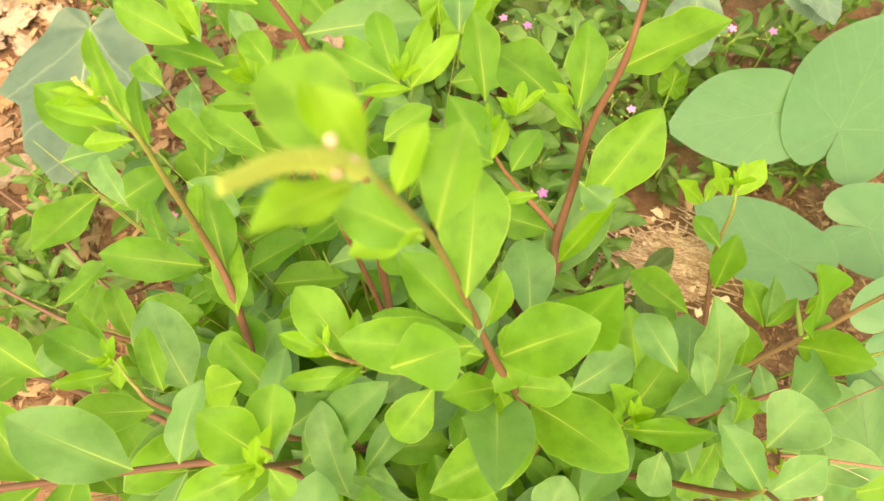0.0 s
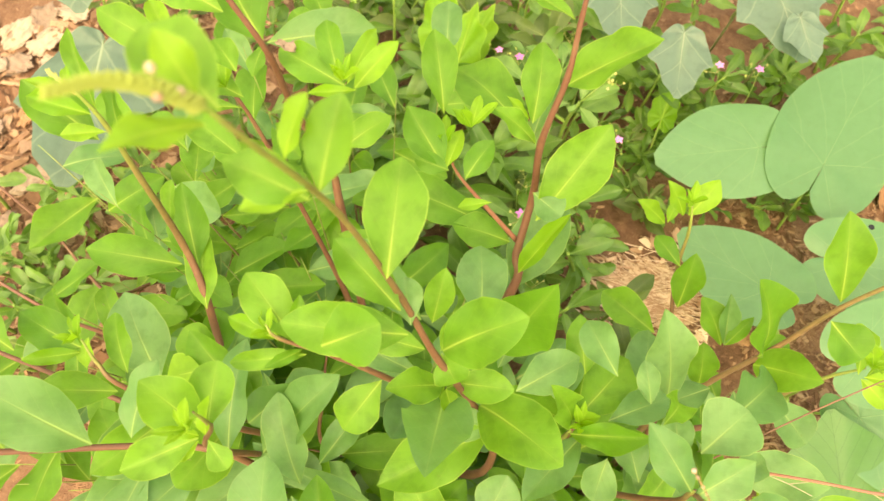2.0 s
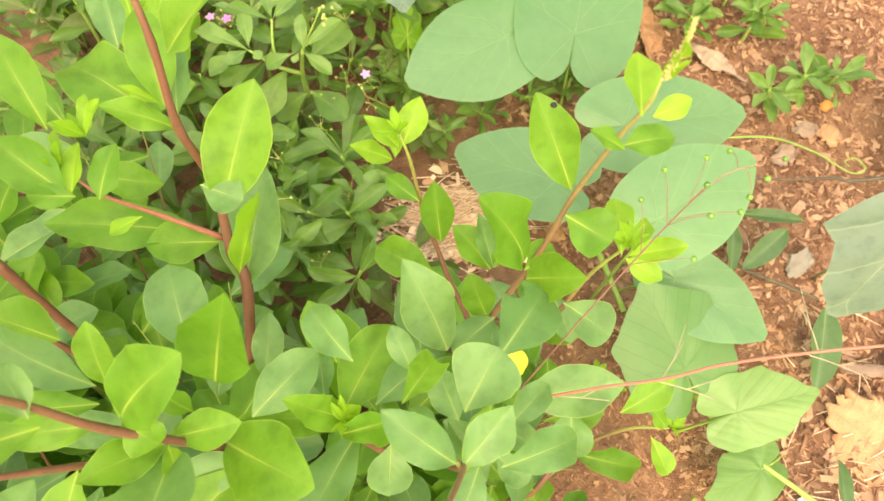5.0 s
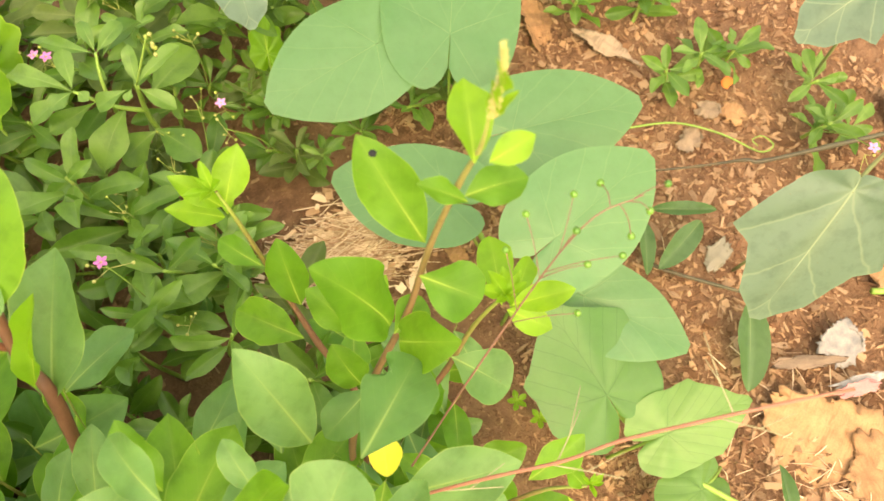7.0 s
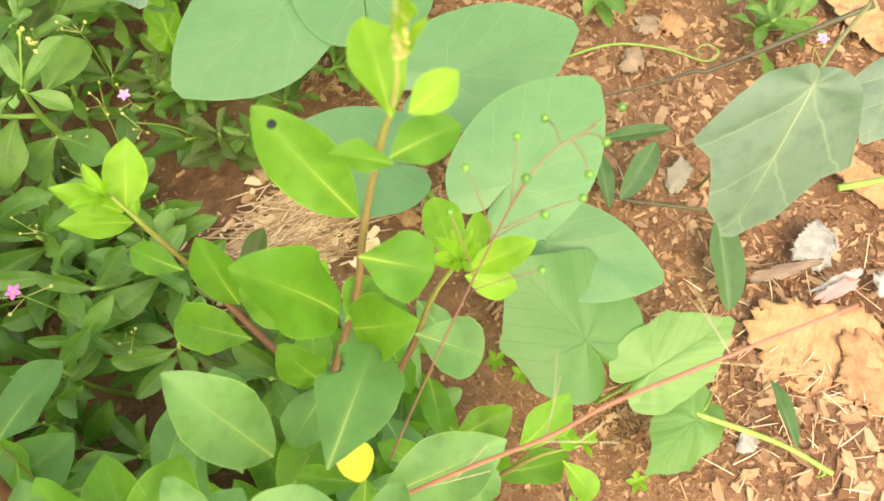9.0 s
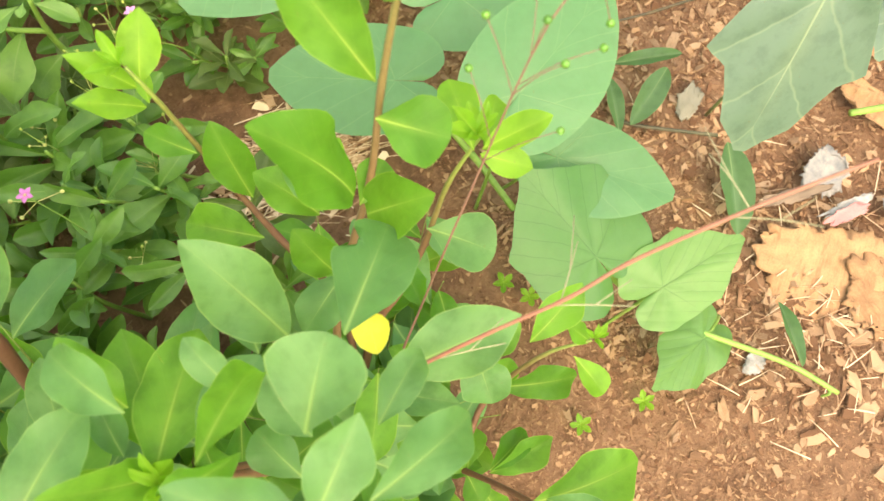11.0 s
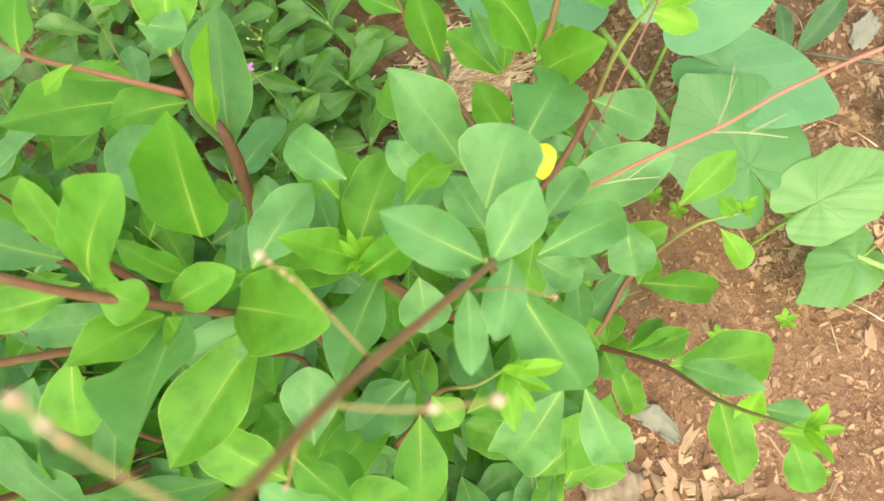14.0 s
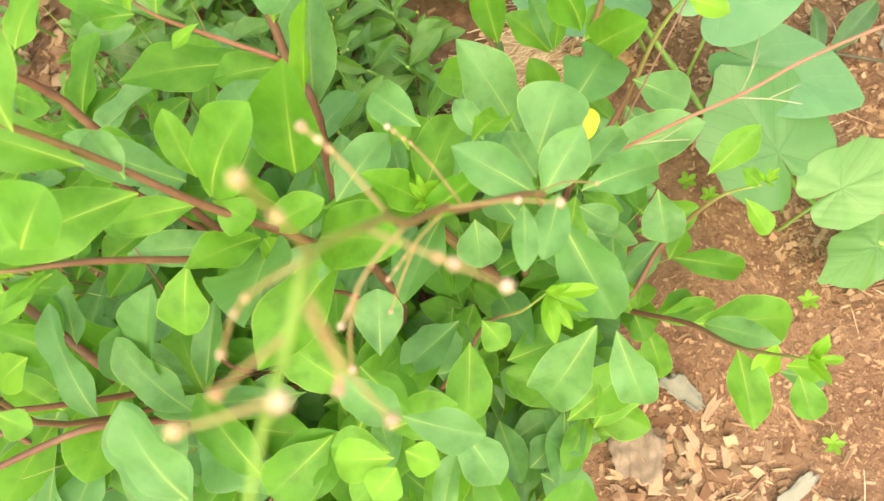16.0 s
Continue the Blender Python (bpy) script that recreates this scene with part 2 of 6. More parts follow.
CHIP_STUFF2 = plain_material("loose_wood_chips", (0.13, 0.064, 0.033), (0.37, 0.232, 0.135), 120, rough=0.85, spec=0.15, relief=0.6, random_mix=0.6, island=True)
PALE_TWIG = plain_material("pale_twig", (0.24, 0.22, 0.12), (0.34, 0.31, 0.18), 200)
STRAW = plain_material("straw", (0.42, 0.25, 0.145), (0.72, 0.55, 0.38), 150, rough=0.75, spec=0.2, island=True, random_mix=0.7)
DRY_LEAF = plain_material("dry_leaf", (0.21, 0.106, 0.050), (0.40, 0.225, 0.108), 75, rough=0.75, relief=0.8, random_mix=0.18, grain=(35.0, 190.0))
PALE_DRY = plain_material("pale_dry_leaf", (0.165, 0.112, 0.075), (0.35, 0.255, 0.170), 60, rough=0.8, relief=0.7, grain=(30.0, 240.0))
GREYGREEN_DRY = plain_material("grey_green_dry_leaf", (0.12, 0.115, 0.080), (0.22, 0.195, 0.145), 120, rough=0.8)
PAPER = plain_material("white_paper", (0.20, 0.18, 0.155), (0.40, 0.38, 0.355), 200, rough=0.6, relief=0.6, random_mix=0.1)
RED_PRINT = plain_material("red_print", (0.42, 0.12, 0.11), (0.50, 0.26, 0.23), 80, rough=0.4)
SILVER_PRINT = plain_material("silver_print", (0.09, 0.095, 0.10), (0.29, 0.25, 0.21), 130, rough=0.4, spec=0.5, relief=0.6, random_mix=0.05)
ORANGE = plain_material("orange_scrap", (0.60, 0.14, 0.03), (0.66, 0.20, 0.05), 80)


def soil_material():
    mat, nodes, links, shader = material("red_soil", 0.92, 0.1)
    geo = nodes.new("ShaderNodeNewGeometry")
    p = geo.outputs["Position"]
    big = noise_of(nodes, links, 9.0, 4.0, p)
    mid = noise_of(nodes, links, 70.0, 5.0, p, 0.65)
    grit = noise_of(nodes, links, 420.0, 4.0, p, 0.7)
    colour = mix(nodes, links, step(nodes, links, mid, 0.3, 0.7), (0.130, 0.066, 0.037), (0.235, 0.130, 0.073))
    colour = mix(nodes, links, maths(nodes, links, "MULTIPLY", step(nodes, links, big, 0.4, 0.65), 0.45), colour, (0.285, 0.160, 0.090))
    colour = mix(nodes, links, maths(nodes, links, "MULTIPLY", step(nodes, links, grit, 0.55, 0.75), 0.5), colour, (0.43, 0.27, 0.155))
    links.new(colour, shader.inputs["Base Color"])
    height = maths(nodes, links, "ADD", maths(nodes, links, "MULTIPLY", mid, 1.0), maths(nodes, links, "MULTIPLY", grit, 0.6))
    bump(nodes, links, shader, height, 1.0, 0.006)
    return mat


SOIL = soil_material()


# ---- mesh helpers ----
def mesh_of(name, bm, mat, smooth=True):
    data = bpy.data.meshes.new(name)
    bm.to_mesh(data)
    bm.free()
    for m in mat if isinstance(mat, (list, tuple)) else (mat,):
        data.materials.append(m)
    if smooth:
        data.polygons.foreach_set("use_smooth", [True] * len(data.polygons))
    return data


def thing(name, place, label, category, group="", kind=""):
    ob = new(name)
    ob.empty_display_size = 0.02
    ob.matrix_basis = Matrix.Translation(place)
    return tagged(ob, label, category, group, kind)


def world_of(ob):
    return world_of(ob.parent) @ ob.matrix_basis if ob.parent else ob.matrix_basis.copy()


def part(name, data, mat, parent, label="", m=None):
    """Links a bmesh or a mesh as one object under parent; m is its pose in the world."""
    if isinstance(data, bmesh.types.BMesh):
        data = mesh_of(name, data, mat)
    ob = new(name, data)
    ob.parent = parent
    ob.matrix_basis = world_of(parent).inverted() @ (m if m is not None else Matrix())
    return tagged(ob, label)


def smooth_line(points, steps=5):
    """A rounded line through the points."""
    pts = [Vector(p) for p in points]
    pts = [pts[0] * 2 - pts[1]] + pts + [pts[-1] * 2 - pts[-2]]
    out = []
    for i in range(1, len(pts) - 2):
        a, b, c, d = pts[i - 1:i + 3]
        for k in range(steps):
            t = k / steps
            out.append(0.5 * ((2 * b) + (c - a) * t + (2 * a - 5 * b + 4 * c - d) * t * t + (3 * b - a - 3 * c + d) * t ** 3))
    return out + [pts[-2]]


def tube(bm, points, r0, r1, sides=8, steps=5, knots=0.0):
    """A tapering round rod along a line, with swollen nodes if asked."""
    line = smooth_line(points, steps)
    uv = bm.loops.layers.uv.get("blade") or bm.loops.layers.uv.new("blade")
    rings, n = [], len(line)
    x = Vector((1, 0, 0))
    for i, p in enumerate(line):
        d = (line[min(i + 1, n - 1)] - line[max(i - 1, 0)]).normalized()
        x = (x - d * x.dot(d)).normalized() if (x - d * x.dot(d)).length > 1e-4 else d.orthogonal().normalized()
        y = d.cross(x)
        f = i / (n - 1)
        r = (r0 + (r1 - r0) * f) * (1 + (knots if i % steps == 0 else 0))
        rings.append([bm.verts.new(p + r * (math.cos(a) * x + math.sin(a) * y)) for a in (2 * math.pi * k / sides for k in range(sides))])
    for i in range(n - 1):
        for k in range(sides):
            f = bm.faces.new((rings[i][k], rings[i][(k + 1) % sides], rings[i + 1][(k + 1) % sides], rings[i + 1][k]))
            for loop, v in zip(f.loops, (i, i, i + 1, i + 1)):
                loop[uv].uv = (0.5, v / (n - 1))
    bm.faces.new(rings[0][::-1])
    bm.faces.new(rings[-1])
    return bm


def ball(bm, place, r, stretch=(1, 1, 1), u=8, v=6, turn=None):
    m = Matrix.Translation(place) @ (turn or Matrix()) @ Matrix.Diagonal((*stretch, 1))
    bmesh.ops.create_uvsphere(bm, u_segments=u, v_segments=v, radius=r, matrix=m)


def blade_mesh(name, mat, a, b, arch, fold, wave, rows=12, cols=6, notch=0.0, edge=0.020):
    """A leaf blade one long (y) and one wide (x): a, b shape the outline, arch bends it lengthwise, fold lifts its halves, wave ripples its margin."""
    bm = bmesh.new()
    uv, rim = bm.loops.layers.uv.new("blade"), bm.loops.layers.uv.new("rim")
    peak = (a / (a + b)) ** a * (b / (a + b)) ** b
    grid, at = [], {}
    for i in range(rows + 1):
        v = 0.35 * i / rows + 0.65 * (0.5 - 0.5 * math.cos(math.pi * i / rows))
        w = 0.5 * (v ** a * (1 - v) ** b) / peak + 0.012 * (1 - v)
        row = []
        for j in range(cols + 1):
            u = 2 * j / cols - 1
            bite = notch * max(0.0, -u) ** 3 * math.exp(-((v - 0.68) / 0.07) ** 2)
            x = u * w * (1 - bite) * (1 + edge * (math.sin(14 * v + 2 * a * (u > 0) + 9 * b) + 0.7 * math.sin(31 * v + 5 * (u > 0))) * abs(u))
            z = arch * v * (1 - v) + fold * abs(x) + wave * (abs(u) ** 2) * math.sin(9 * v + 1.7 * (u > 0)) * w
            vert = bm.verts.new((x, v, z))
            at[vert] = (x, v, abs(u))
            row.append(vert)
        grid.append(row)
    for i in range(rows):
        for j in range(cols):
            f = bm.faces.new((grid[i][j], grid[i][j + 1], grid[i + 1][j + 1], grid[i + 1][j]))
            for loop in f.loops:
                x, v, u = at[loop.vert]
                loop[uv].uv, loop[rim].uv = (x, v), (u, v)
    return mesh_of(name, bm, mat)


def plate_mesh(name, mat, outline, dish, wave, ripple=0.0, rings=6, sides=48):
    """A broad leaf round the top of its stalk, one long from there to its tip (y). outline(angle) gives the reach."""
    bm = bmesh.new()
    uv, rim = bm.loops.layers.uv.new("blade"), bm.loops.layers.uv.new("rim")
    at = {}

    def vert(f, k):
        ang = (2 * k / (sides - 1) - 1) * (math.pi - 0.025)
        r = f * outline(abs(ang)) * (1 + ripple * math.sin(11 * ang) * f)
        x, y = r * math.sin(ang), r * math.cos(ang)
        z = dish * (y - r * r) + 0.10 * abs(x) * math.exp(-3 * abs(x)) + wave * f * f * math.sin(3 * ang + 1) + 0.5 * wave * f * math.sin(7 * ang)
        p = bm.verts.new((x, y, z))
        at[p] = (x, y, f)
        return p
    middle = bm.verts.new((0, 0, 0))
    at[middle] = (0, 0, 0)
    last = None
    for i in range(1, rings + 1):
        ring = [vert(i / rings, k) for k in range(sides)]
        for k in range(sides - 1):
            q = k + 1
            f = bm.faces.new((middle, ring[q], ring[k]) if last is None else (last[k], last[q], ring[q], ring[k]))
            for loop in f.loops:
                x, y, e = at[loop.vert]
                loop[uv].uv, loop[rim].uv = (x, y), (e, y)
        last = ring
    bmesh.ops.recalc_face_normals(bm, faces=bm.faces)
    return mesh_of(name, bm, mat)


def reach(*pairs):
    """An outline from (angle, reach) pairs, straight between them."""
    angles, reaches = [p[0] for p in pairs], [p[1] for p in pairs]
    return lambda a: float(np.interp(a, angles, reaches))


FACING = Vector((-0.02, -0.22, 0.97)).normalized()


def leaf_pose(base, tip, width, tilt=0.0, length_of=1.0, facing=FACING):
    """Lays a leaf from base to tip with its face as nearly upwards as that allows; tilt turns it about its midrib."""
    base, tip = Vector(base), Vector(tip)
    y = tip - base
    length = y.length / length_of
    y.normalize()
    z = facing - y * facing.dot(y)
    z = z.normalized() if z.length > 0.05 else y.orthogonal().normalized()
    x = y.cross(z)
    turn = Matrix((x, y, z)).transposed().to_4x4() @ Matrix.Rotation(radians(tilt), 4, "Y")
    return Matrix.Translation(base) @ turn @ Matrix.Diagonal((width, length, length, 1))


rng = random.Random(7)
SHAPES = [(1.22, 0.88, 0.22, 0.13, 0.12), (1.06, 0.96, 0.32, 0.08, 0.15), (1.32, 0.68, 0.16, 0.18, 0.10), (1.14, 1.04, 0.10, 0.22, 0.13), (1.26, 0.74, -0.12, 0.15, 0.16), (1.02, 0.82, 0.36, 0.10, 0.14)]
MATURE = [blade_mesh("leaf", SHRUB_LEAF, *s, 24, 8) for s in SHAPES]
BLUISH = [blade_mesh("leaf", BLUE_LEAF, *s, 24, 8) for s in SHAPES]
BITTEN = blade_mesh("leaf", BLUE_LEAF, 1.15, 0.75, 0.2, 0.14, 0.05, 24, 10, 0.75)
YOUNG = [blade_mesh("leaf", YOUNG_LEAF, *s) for s in SHAPES[:4]]
YELLOW_MESH = blade_mesh("leaf", YELLOW_LEAF, 0.75, 0.42, 0.15, 0.05, 0.05)
WEED, PALE_WEED, OLIVE_WEED, BLUE_WEED = ([blade_mesh("leaf", m, a + 0.30, b * 0.95, arch + 0.1, fold, wave, 10, 6) for a, b, arch, fold, wave in SHAPES] for m in (WEED_LEAF, PALE_WEED_LEAF, OLIVE_WEED_LEAF, BLUE_LEAF))
HEART = [plate_mesh("leaf", HEART_LEAF, reach((0, 1), (0.05, 0.93), (0.12, 0.885), (0.25, 0.835), (0.45, 0.765), (0.7, 0.705), (1.0, 0.64), (1.3, 0.575), (1.57, 0.535), (2.0, 0.50), (2.4, 0.455), (2.7, 0.40), (2.95, 0.31), (3.15, 0.20)), d, w) for d, w in ((0.05, 0.013), (0.08, 0.013), (-0.04, 0.016))]
TOOTHED = [plate_mesh("leaf", TOOTHED_LEAF, reach((0, 1), (0.06, 0.91), (0.16, 0.83), (0.45, 0.73), (0.8, 0.70), (0.92, 0.72), (1.0, 0.67), (1.2, 0.60), (1.5, 0.60), (1.75, 0.60), (2.2, 0.56), (2.6, 0.49), (2.9, 0.40), (3.15, 0.20)), d, w, 0.016, 7, 72) for d, w in ((0.06, 0.03), (0.14, 0.04))]
CURLED = plate_mesh("leaf", YOUNG_LEAF, reach((0, 1), (0.12, 0.86), (0.45, 0.76), (0.85, 0.82), (1.1, 0.64), (1.75, 0.66), (2.6, 0.50), (3.15, 0.24)), 0.15, 0.11, 0.05)
BROADLOBED = plate_mesh("leaf", BROAD_LEAF, reach((0, 1), (0.06, 0.93), (0.20, 0.85), (0.5, 0.79), (0.75, 0.79), (0.90, 0.825), (0.97, 0.80), (1.08, 0.71), (1.35, 0.68), (1.55, 0.69), (1.65, 0.66), (2.0, 0.63), (2.5, 0.57), (2.85, 0.46), (3.15, 0.24)), 0.06, 0.03, 0.006, 7, 72)
LOBED = [plate_mesh("leaf", GREY_LEAF, reach((0, 1), (0.07, 0.92), (0.16, 0.86), (0.30, 0.815), (0.36, 0.76), (0.50, 0.66), (0.68, 0.60), (0.80, 0.635), (0.92, 0.665), (0.98, 0.60), (1.12, 0.49), (1.35, 0.36), (1.57, 0.30), (2.0, 0.20), (2.6, 0.12), (3.15, 0.05)), d, w, 0.0, 7, 72) for d, w in ((0.08, 0.02), (-0.05, 0.03))]


BLUISH_PLANTS = set()


def add_leaf(parent, base, tip, width, mesh, tilt=None, label="", length_of=1.0):
    return part("leaf", mesh, None, parent, label, leaf_pose(base, tip, width, rng.uniform(-14, 14) if tilt is None else tilt, length_of))


def branch(plant, points, r0, r1, mat=None, name="branch"):
    return part(name, tube(bmesh.new(), points, r0, r1 * 0.4, knots=0.12), mat or BROWN_STEM, plant)


def leaves(parent, *rows):
    """Leaves as base, tip and width; small ones are young."""
    for bx, by, bz, tx, ty, tz, width in rows:
        size = (Vector((tx, ty, tz)) - Vector((bx, by, bz))).length
        top = parent.parent or parent
        kind = YOUNG if size < 0.027 else (BLUISH if rng.random() < (0.75 if top.name in BLUISH_PLANTS else 0.2) else MATURE)
        add_leaf(parent, (bx, by, bz), (tx, ty, tz), width, kind[rng.randrange(len(kind))])


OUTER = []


def outer(parent, kind, *rows):
    """The leaves on the outside of a shrub, of one kind, as base, tip and width."""
    for bx, by, bz, tx, ty, tz, width in rows:
        base, tip = Vector((bx, by, bz)), Vector((tx, ty, tz))
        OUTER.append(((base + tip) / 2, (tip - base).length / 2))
        blunt = width / (tip - base).length > 0.66
        pick = [k for k in range(len(kind)) if (SHAPES[k][1] < 0.80) == blunt] or range(len(kind))
        add_leaf(parent, base, tip, width, kind[pick[rng.randrange(len(pick))]], rng.uniform(-15, 15))


def hides_outer(middle):
    """True where a leaf would hide an outer one, seen from the camera's side."""
    # leans from the vertical towards the camera
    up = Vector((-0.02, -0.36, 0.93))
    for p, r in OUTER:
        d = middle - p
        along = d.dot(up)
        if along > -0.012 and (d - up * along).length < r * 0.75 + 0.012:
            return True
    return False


def sprig(parent, place, up, size, count=5):
    """The tuft of folded young leaves at a shoot's end."""
    up = Vector(up).normalized()
    side = up.orthogonal().normalized()
    for k in range(count):
        d = Matrix.Rotation(2.4 * k + rng.uniform(0, 0.5), 3, up) @ side
        way = (up * rng.uniform(0.8, 1.5) + d).normalized()
        base = Vector(place)
        length = size * rng.uniform(0.6, 1.1)
        add_leaf(parent, base, base + way * length, length * rng.uniform(0.25, 0.36), YOUNG[k % 4], 0)


# ---- ground ----
def ground_height(x, y):
    return 0.010 * (noise.noise((x * 6, y * 6, 0)) + 0.5 * noise.noise((x * 17, y * 17, 3))) - 0.004


def build_ground():
    bm = bmesh.new()
    edges = [-400, -60, -10, -3] + [-1.2 + 0.02 * i for i in range(121)] + [3, 10, 60, 400]
    rows = [[bm.verts.new((x, y, ground_height(x, y) if abs(x) < 2 and abs(y) < 2 else 0)) for x in edges] for y in edges]
    for j in range(len(edges) - 1):
        for i in range(len(edges) - 1):
            bm.faces.new((rows[j][i], rows[j][i + 1], rows[j + 1][i + 1], rows[j + 1][i]))
    return tagged(new("ground", mesh_of("ground", bm, SOIL)), "red-brown garden soil strewn with wood chips and litter", "ground", kind="structure")


ground = build_ground()


# ---- the shrub ----
shrub = thing("waterleaf_shrub", (0.070, 0.185, 0.000), "bushy waterleaf shrub with reddish-brown stems and fleshy green leaves", "shrub")
ROOT = (0.070, 0.185, -0.010)

central = branch(shrub, [ROOT, (0.145, 0.142, 0.149), *[(0.160, 0.150, 0.251), (0.151, 0.158, 0.283), (0.128, 0.169, 0.371), (0.115, 0.180, 0.428), (0.102, 0.177, 0.510), (0.093, 0.157, 0.585), (0.090, 0.154, 0.600)]], 0.0034, 0.0009, GREEN_TIP_STEM)
end = Vector((0.090, 0.154, 0.600))


def spike(parent, points, r0, r1, count, mat=SPIKE):
    """A flower spike: a fine axis hidden in small overlapping buds that shrink to its tip."""
    line = smooth_line(points, 12)
    bm = tube(bmesh.new(), points, 0.0012, 0.0006, 6)
    for k in range(count):
        f = k / count
        p = line[min(int(f * len(line)), len(line) - 1)]
        d = (line[-1] - line[0]).normalized()
        out = (Matrix.Rotation(2.4 * k, 3, d) @ d.orthogonal().normalized())
        r = r0 + (r1 - r0) * f
        ball(bm, p + out * r * 0.7 + d * r * 0.3, r, (0.45, 0.45, 1.1), 6, 4, (d + out * 0.7).to_track_quat("Z", "Y").to_matrix().to_4x4())
    return part("flower_spike", bm, mat, parent, "yellow-green flower spike with tight small buds")


spike(central, [end, (0.087, 0.149, 0.612), (0.081, 0.146, 0.618), (0.074, 0.141, 0.622)], 0.0017, 0.0010, 150)
for px in ((0.087, 0.150, 0.616), (0.087, 0.147, 0.612), (0.089, 0.151, 0.608)):
    bm = bmesh.new()
    ball(bm, px, 0.0010, (1, 1, 1.2))
    part("bud", bm, PALE_BUD, central)
add_leaf(central, (0.090, 0.154, 0.603), (0.085, 0.161, 0.614), 0.008, YOUNG[1], 10)

side_c = branch(shrub, [(0.106, 0.169, 0.325), (0.080, 0.169, 0.381), (0.058, 0.171, 0.407), (0.053, 0.176, 0.413)], 0.0019, 0.0009, GREEN_TIP_STEM)
sprig(side_c, (0.052, 0.176, 0.402), (-0.4, 0.2, 0.9), 0.014)

right_stem = branch(shrub, [ROOT, (0.120, 0.204, 0.114), *[(0.177, 0.245, 0.260), (0.181, 0.262, 0.287), (0.191, 0.285, 0.325), (0.192, 0.291, 0.372), (0.202, 0.299, 0.419), (0.206, 0.309, 0.450)], (0.210, 0.318, 0.480), (0.214, 0.327, 0.512)], 0.0040, 0.0016)
side_b = branch(shrub, [(0.181, 0.269, 0.293), (0.160, 0.279, 0.325), (0.144, 0.284, 0.356), (0.138, 0.293, 0.372)], 0.0018, 0.0011, PINK_STEM)
sprig(side_b, (0.138, 0.293, 0.373), (-0.2, 0.5, 0.8), 0.018)
sprig(side_b, (0.153, 0.300, 0.378), (0, 0.5, 0.8), 0.02)

left_stem = branch(shrub, [ROOT, (-0.050, 0.173, 0.140), *[(-0.017, 0.187, 0.235), (-0.012, 0.193, 0.256), (-0.014, 0.235, 0.312), (-0.019, 0.255, 0.344), (-0.018, 0.261, 0.407), (-0.017, 0.264, 0.448), (-0.021, 0.267, 0.469)]], 0.0044, 0.0018, GREEN_TIP_STEM)
leaves(left_stem,
       (-0.0210, 0.2570, 0.3550, -0.0150, 0.2770, 0.3770, 0.0094),
       (-0.0160, 0.2500, 0.3230, -0.0220, 0.2930, 0.3480, 0.0262),
       (-0.0100, 0.2060, 0.2780, -0.0140, 0.2330, 0.2910, 0.0207))
sprig(left_stem, (-0.022, 0.266, 0.469), (-0.4, 0.2, 0.9), 0.018)
spike(left_stem, [(-0.021, 0.267, 0.467), (-0.026, 0.269, 0.476), (-0.028, 0.270, 0.480)], 0.0016, 0.0008, 16)
side_a = branch(shrub, [ROOT, (-0.001, 0.163, 0.254), *[(-0.038, 0.169, 0.341), (-0.049, 0.179, 0.358), (-0.054, 0.189, 0.369)]], 0.0024, 0.0012, GREEN_TIP_STEM)
sprig(side_a, (-0.054, 0.189, 0.372), (-0.2, 0.1, 0.9), 0.017)

low_stem = branch(shrub, [ROOT, (0.027, 0.156, 0.110), (-0.022, 0.149, 0.202), *[(-0.059, 0.163, 0.254), (-0.066, 0.176, 0.275), (-0.100, 0.190, 0.298), (-0.140, 0.206, 0.320)], (-0.177, 0.221, 0.340), (-0.214, 0.236, 0.361)], 0.0028, 0.0020)
branch(shrub, [ROOT, (-0.010, 0.200, 0.050), *[(-0.095, 0.238, 0.158), (-0.120, 0.250, 0.191), (-0.153, 0.259, 0.223), (-0.194, 0.282, 0.246)], (-0.229, 0.302, 0.266), (-0.265, 0.322, 0.286)], 0.0025, 0.0017)
branch(shrub, [ROOT, (-0.017, 0.241, 0.040), *[(-0.082, 0.304, 0.106), (-0.116, 0.322, 0.137), (-0.150, 0.301, 0.165), (-0.191, 0.346, 0.190), (-0.225, 0.375, 0.214)], (-0.255, 0.401, 0.235), (-0.285, 0.426, 0.257)], 0.0023, 0.0014)
branch(shrub, [ROOT, (0.046, 0.149, 0.130), *[(0.016, 0.139, 0.230), (-0.003, 0.144, 0.282), (-0.033, 0.146, 0.303), (-0.106, 0.137, 0.354)], (-0.143, 0.132, 0.380), (-0.179, 0.128, 0.405)], 0.0032, 0.0025)
side_g = branch(shrub, [ROOT, (0.006, 0.142, 0.292), (0.026, 0.136, 0.394), (0.031, 0.134, 0.430)], 0.0024, 0.0012, GREEN_TIP_STEM)
sprig(side_g, (0.030, 0.127, 0.432), (-0.2, 0, 0.9), 0.016, 6)

inner = branch(shrub, [ROOT, (0.047, 0.164, 0.131), (0.028, 0.157, 0.212)], 0.0024, 0.0012)
leaves(inner,
       (-0.0080, 0.1850, 0.3170, -0.0290, 0.1810, 0.3170, 0.0255))

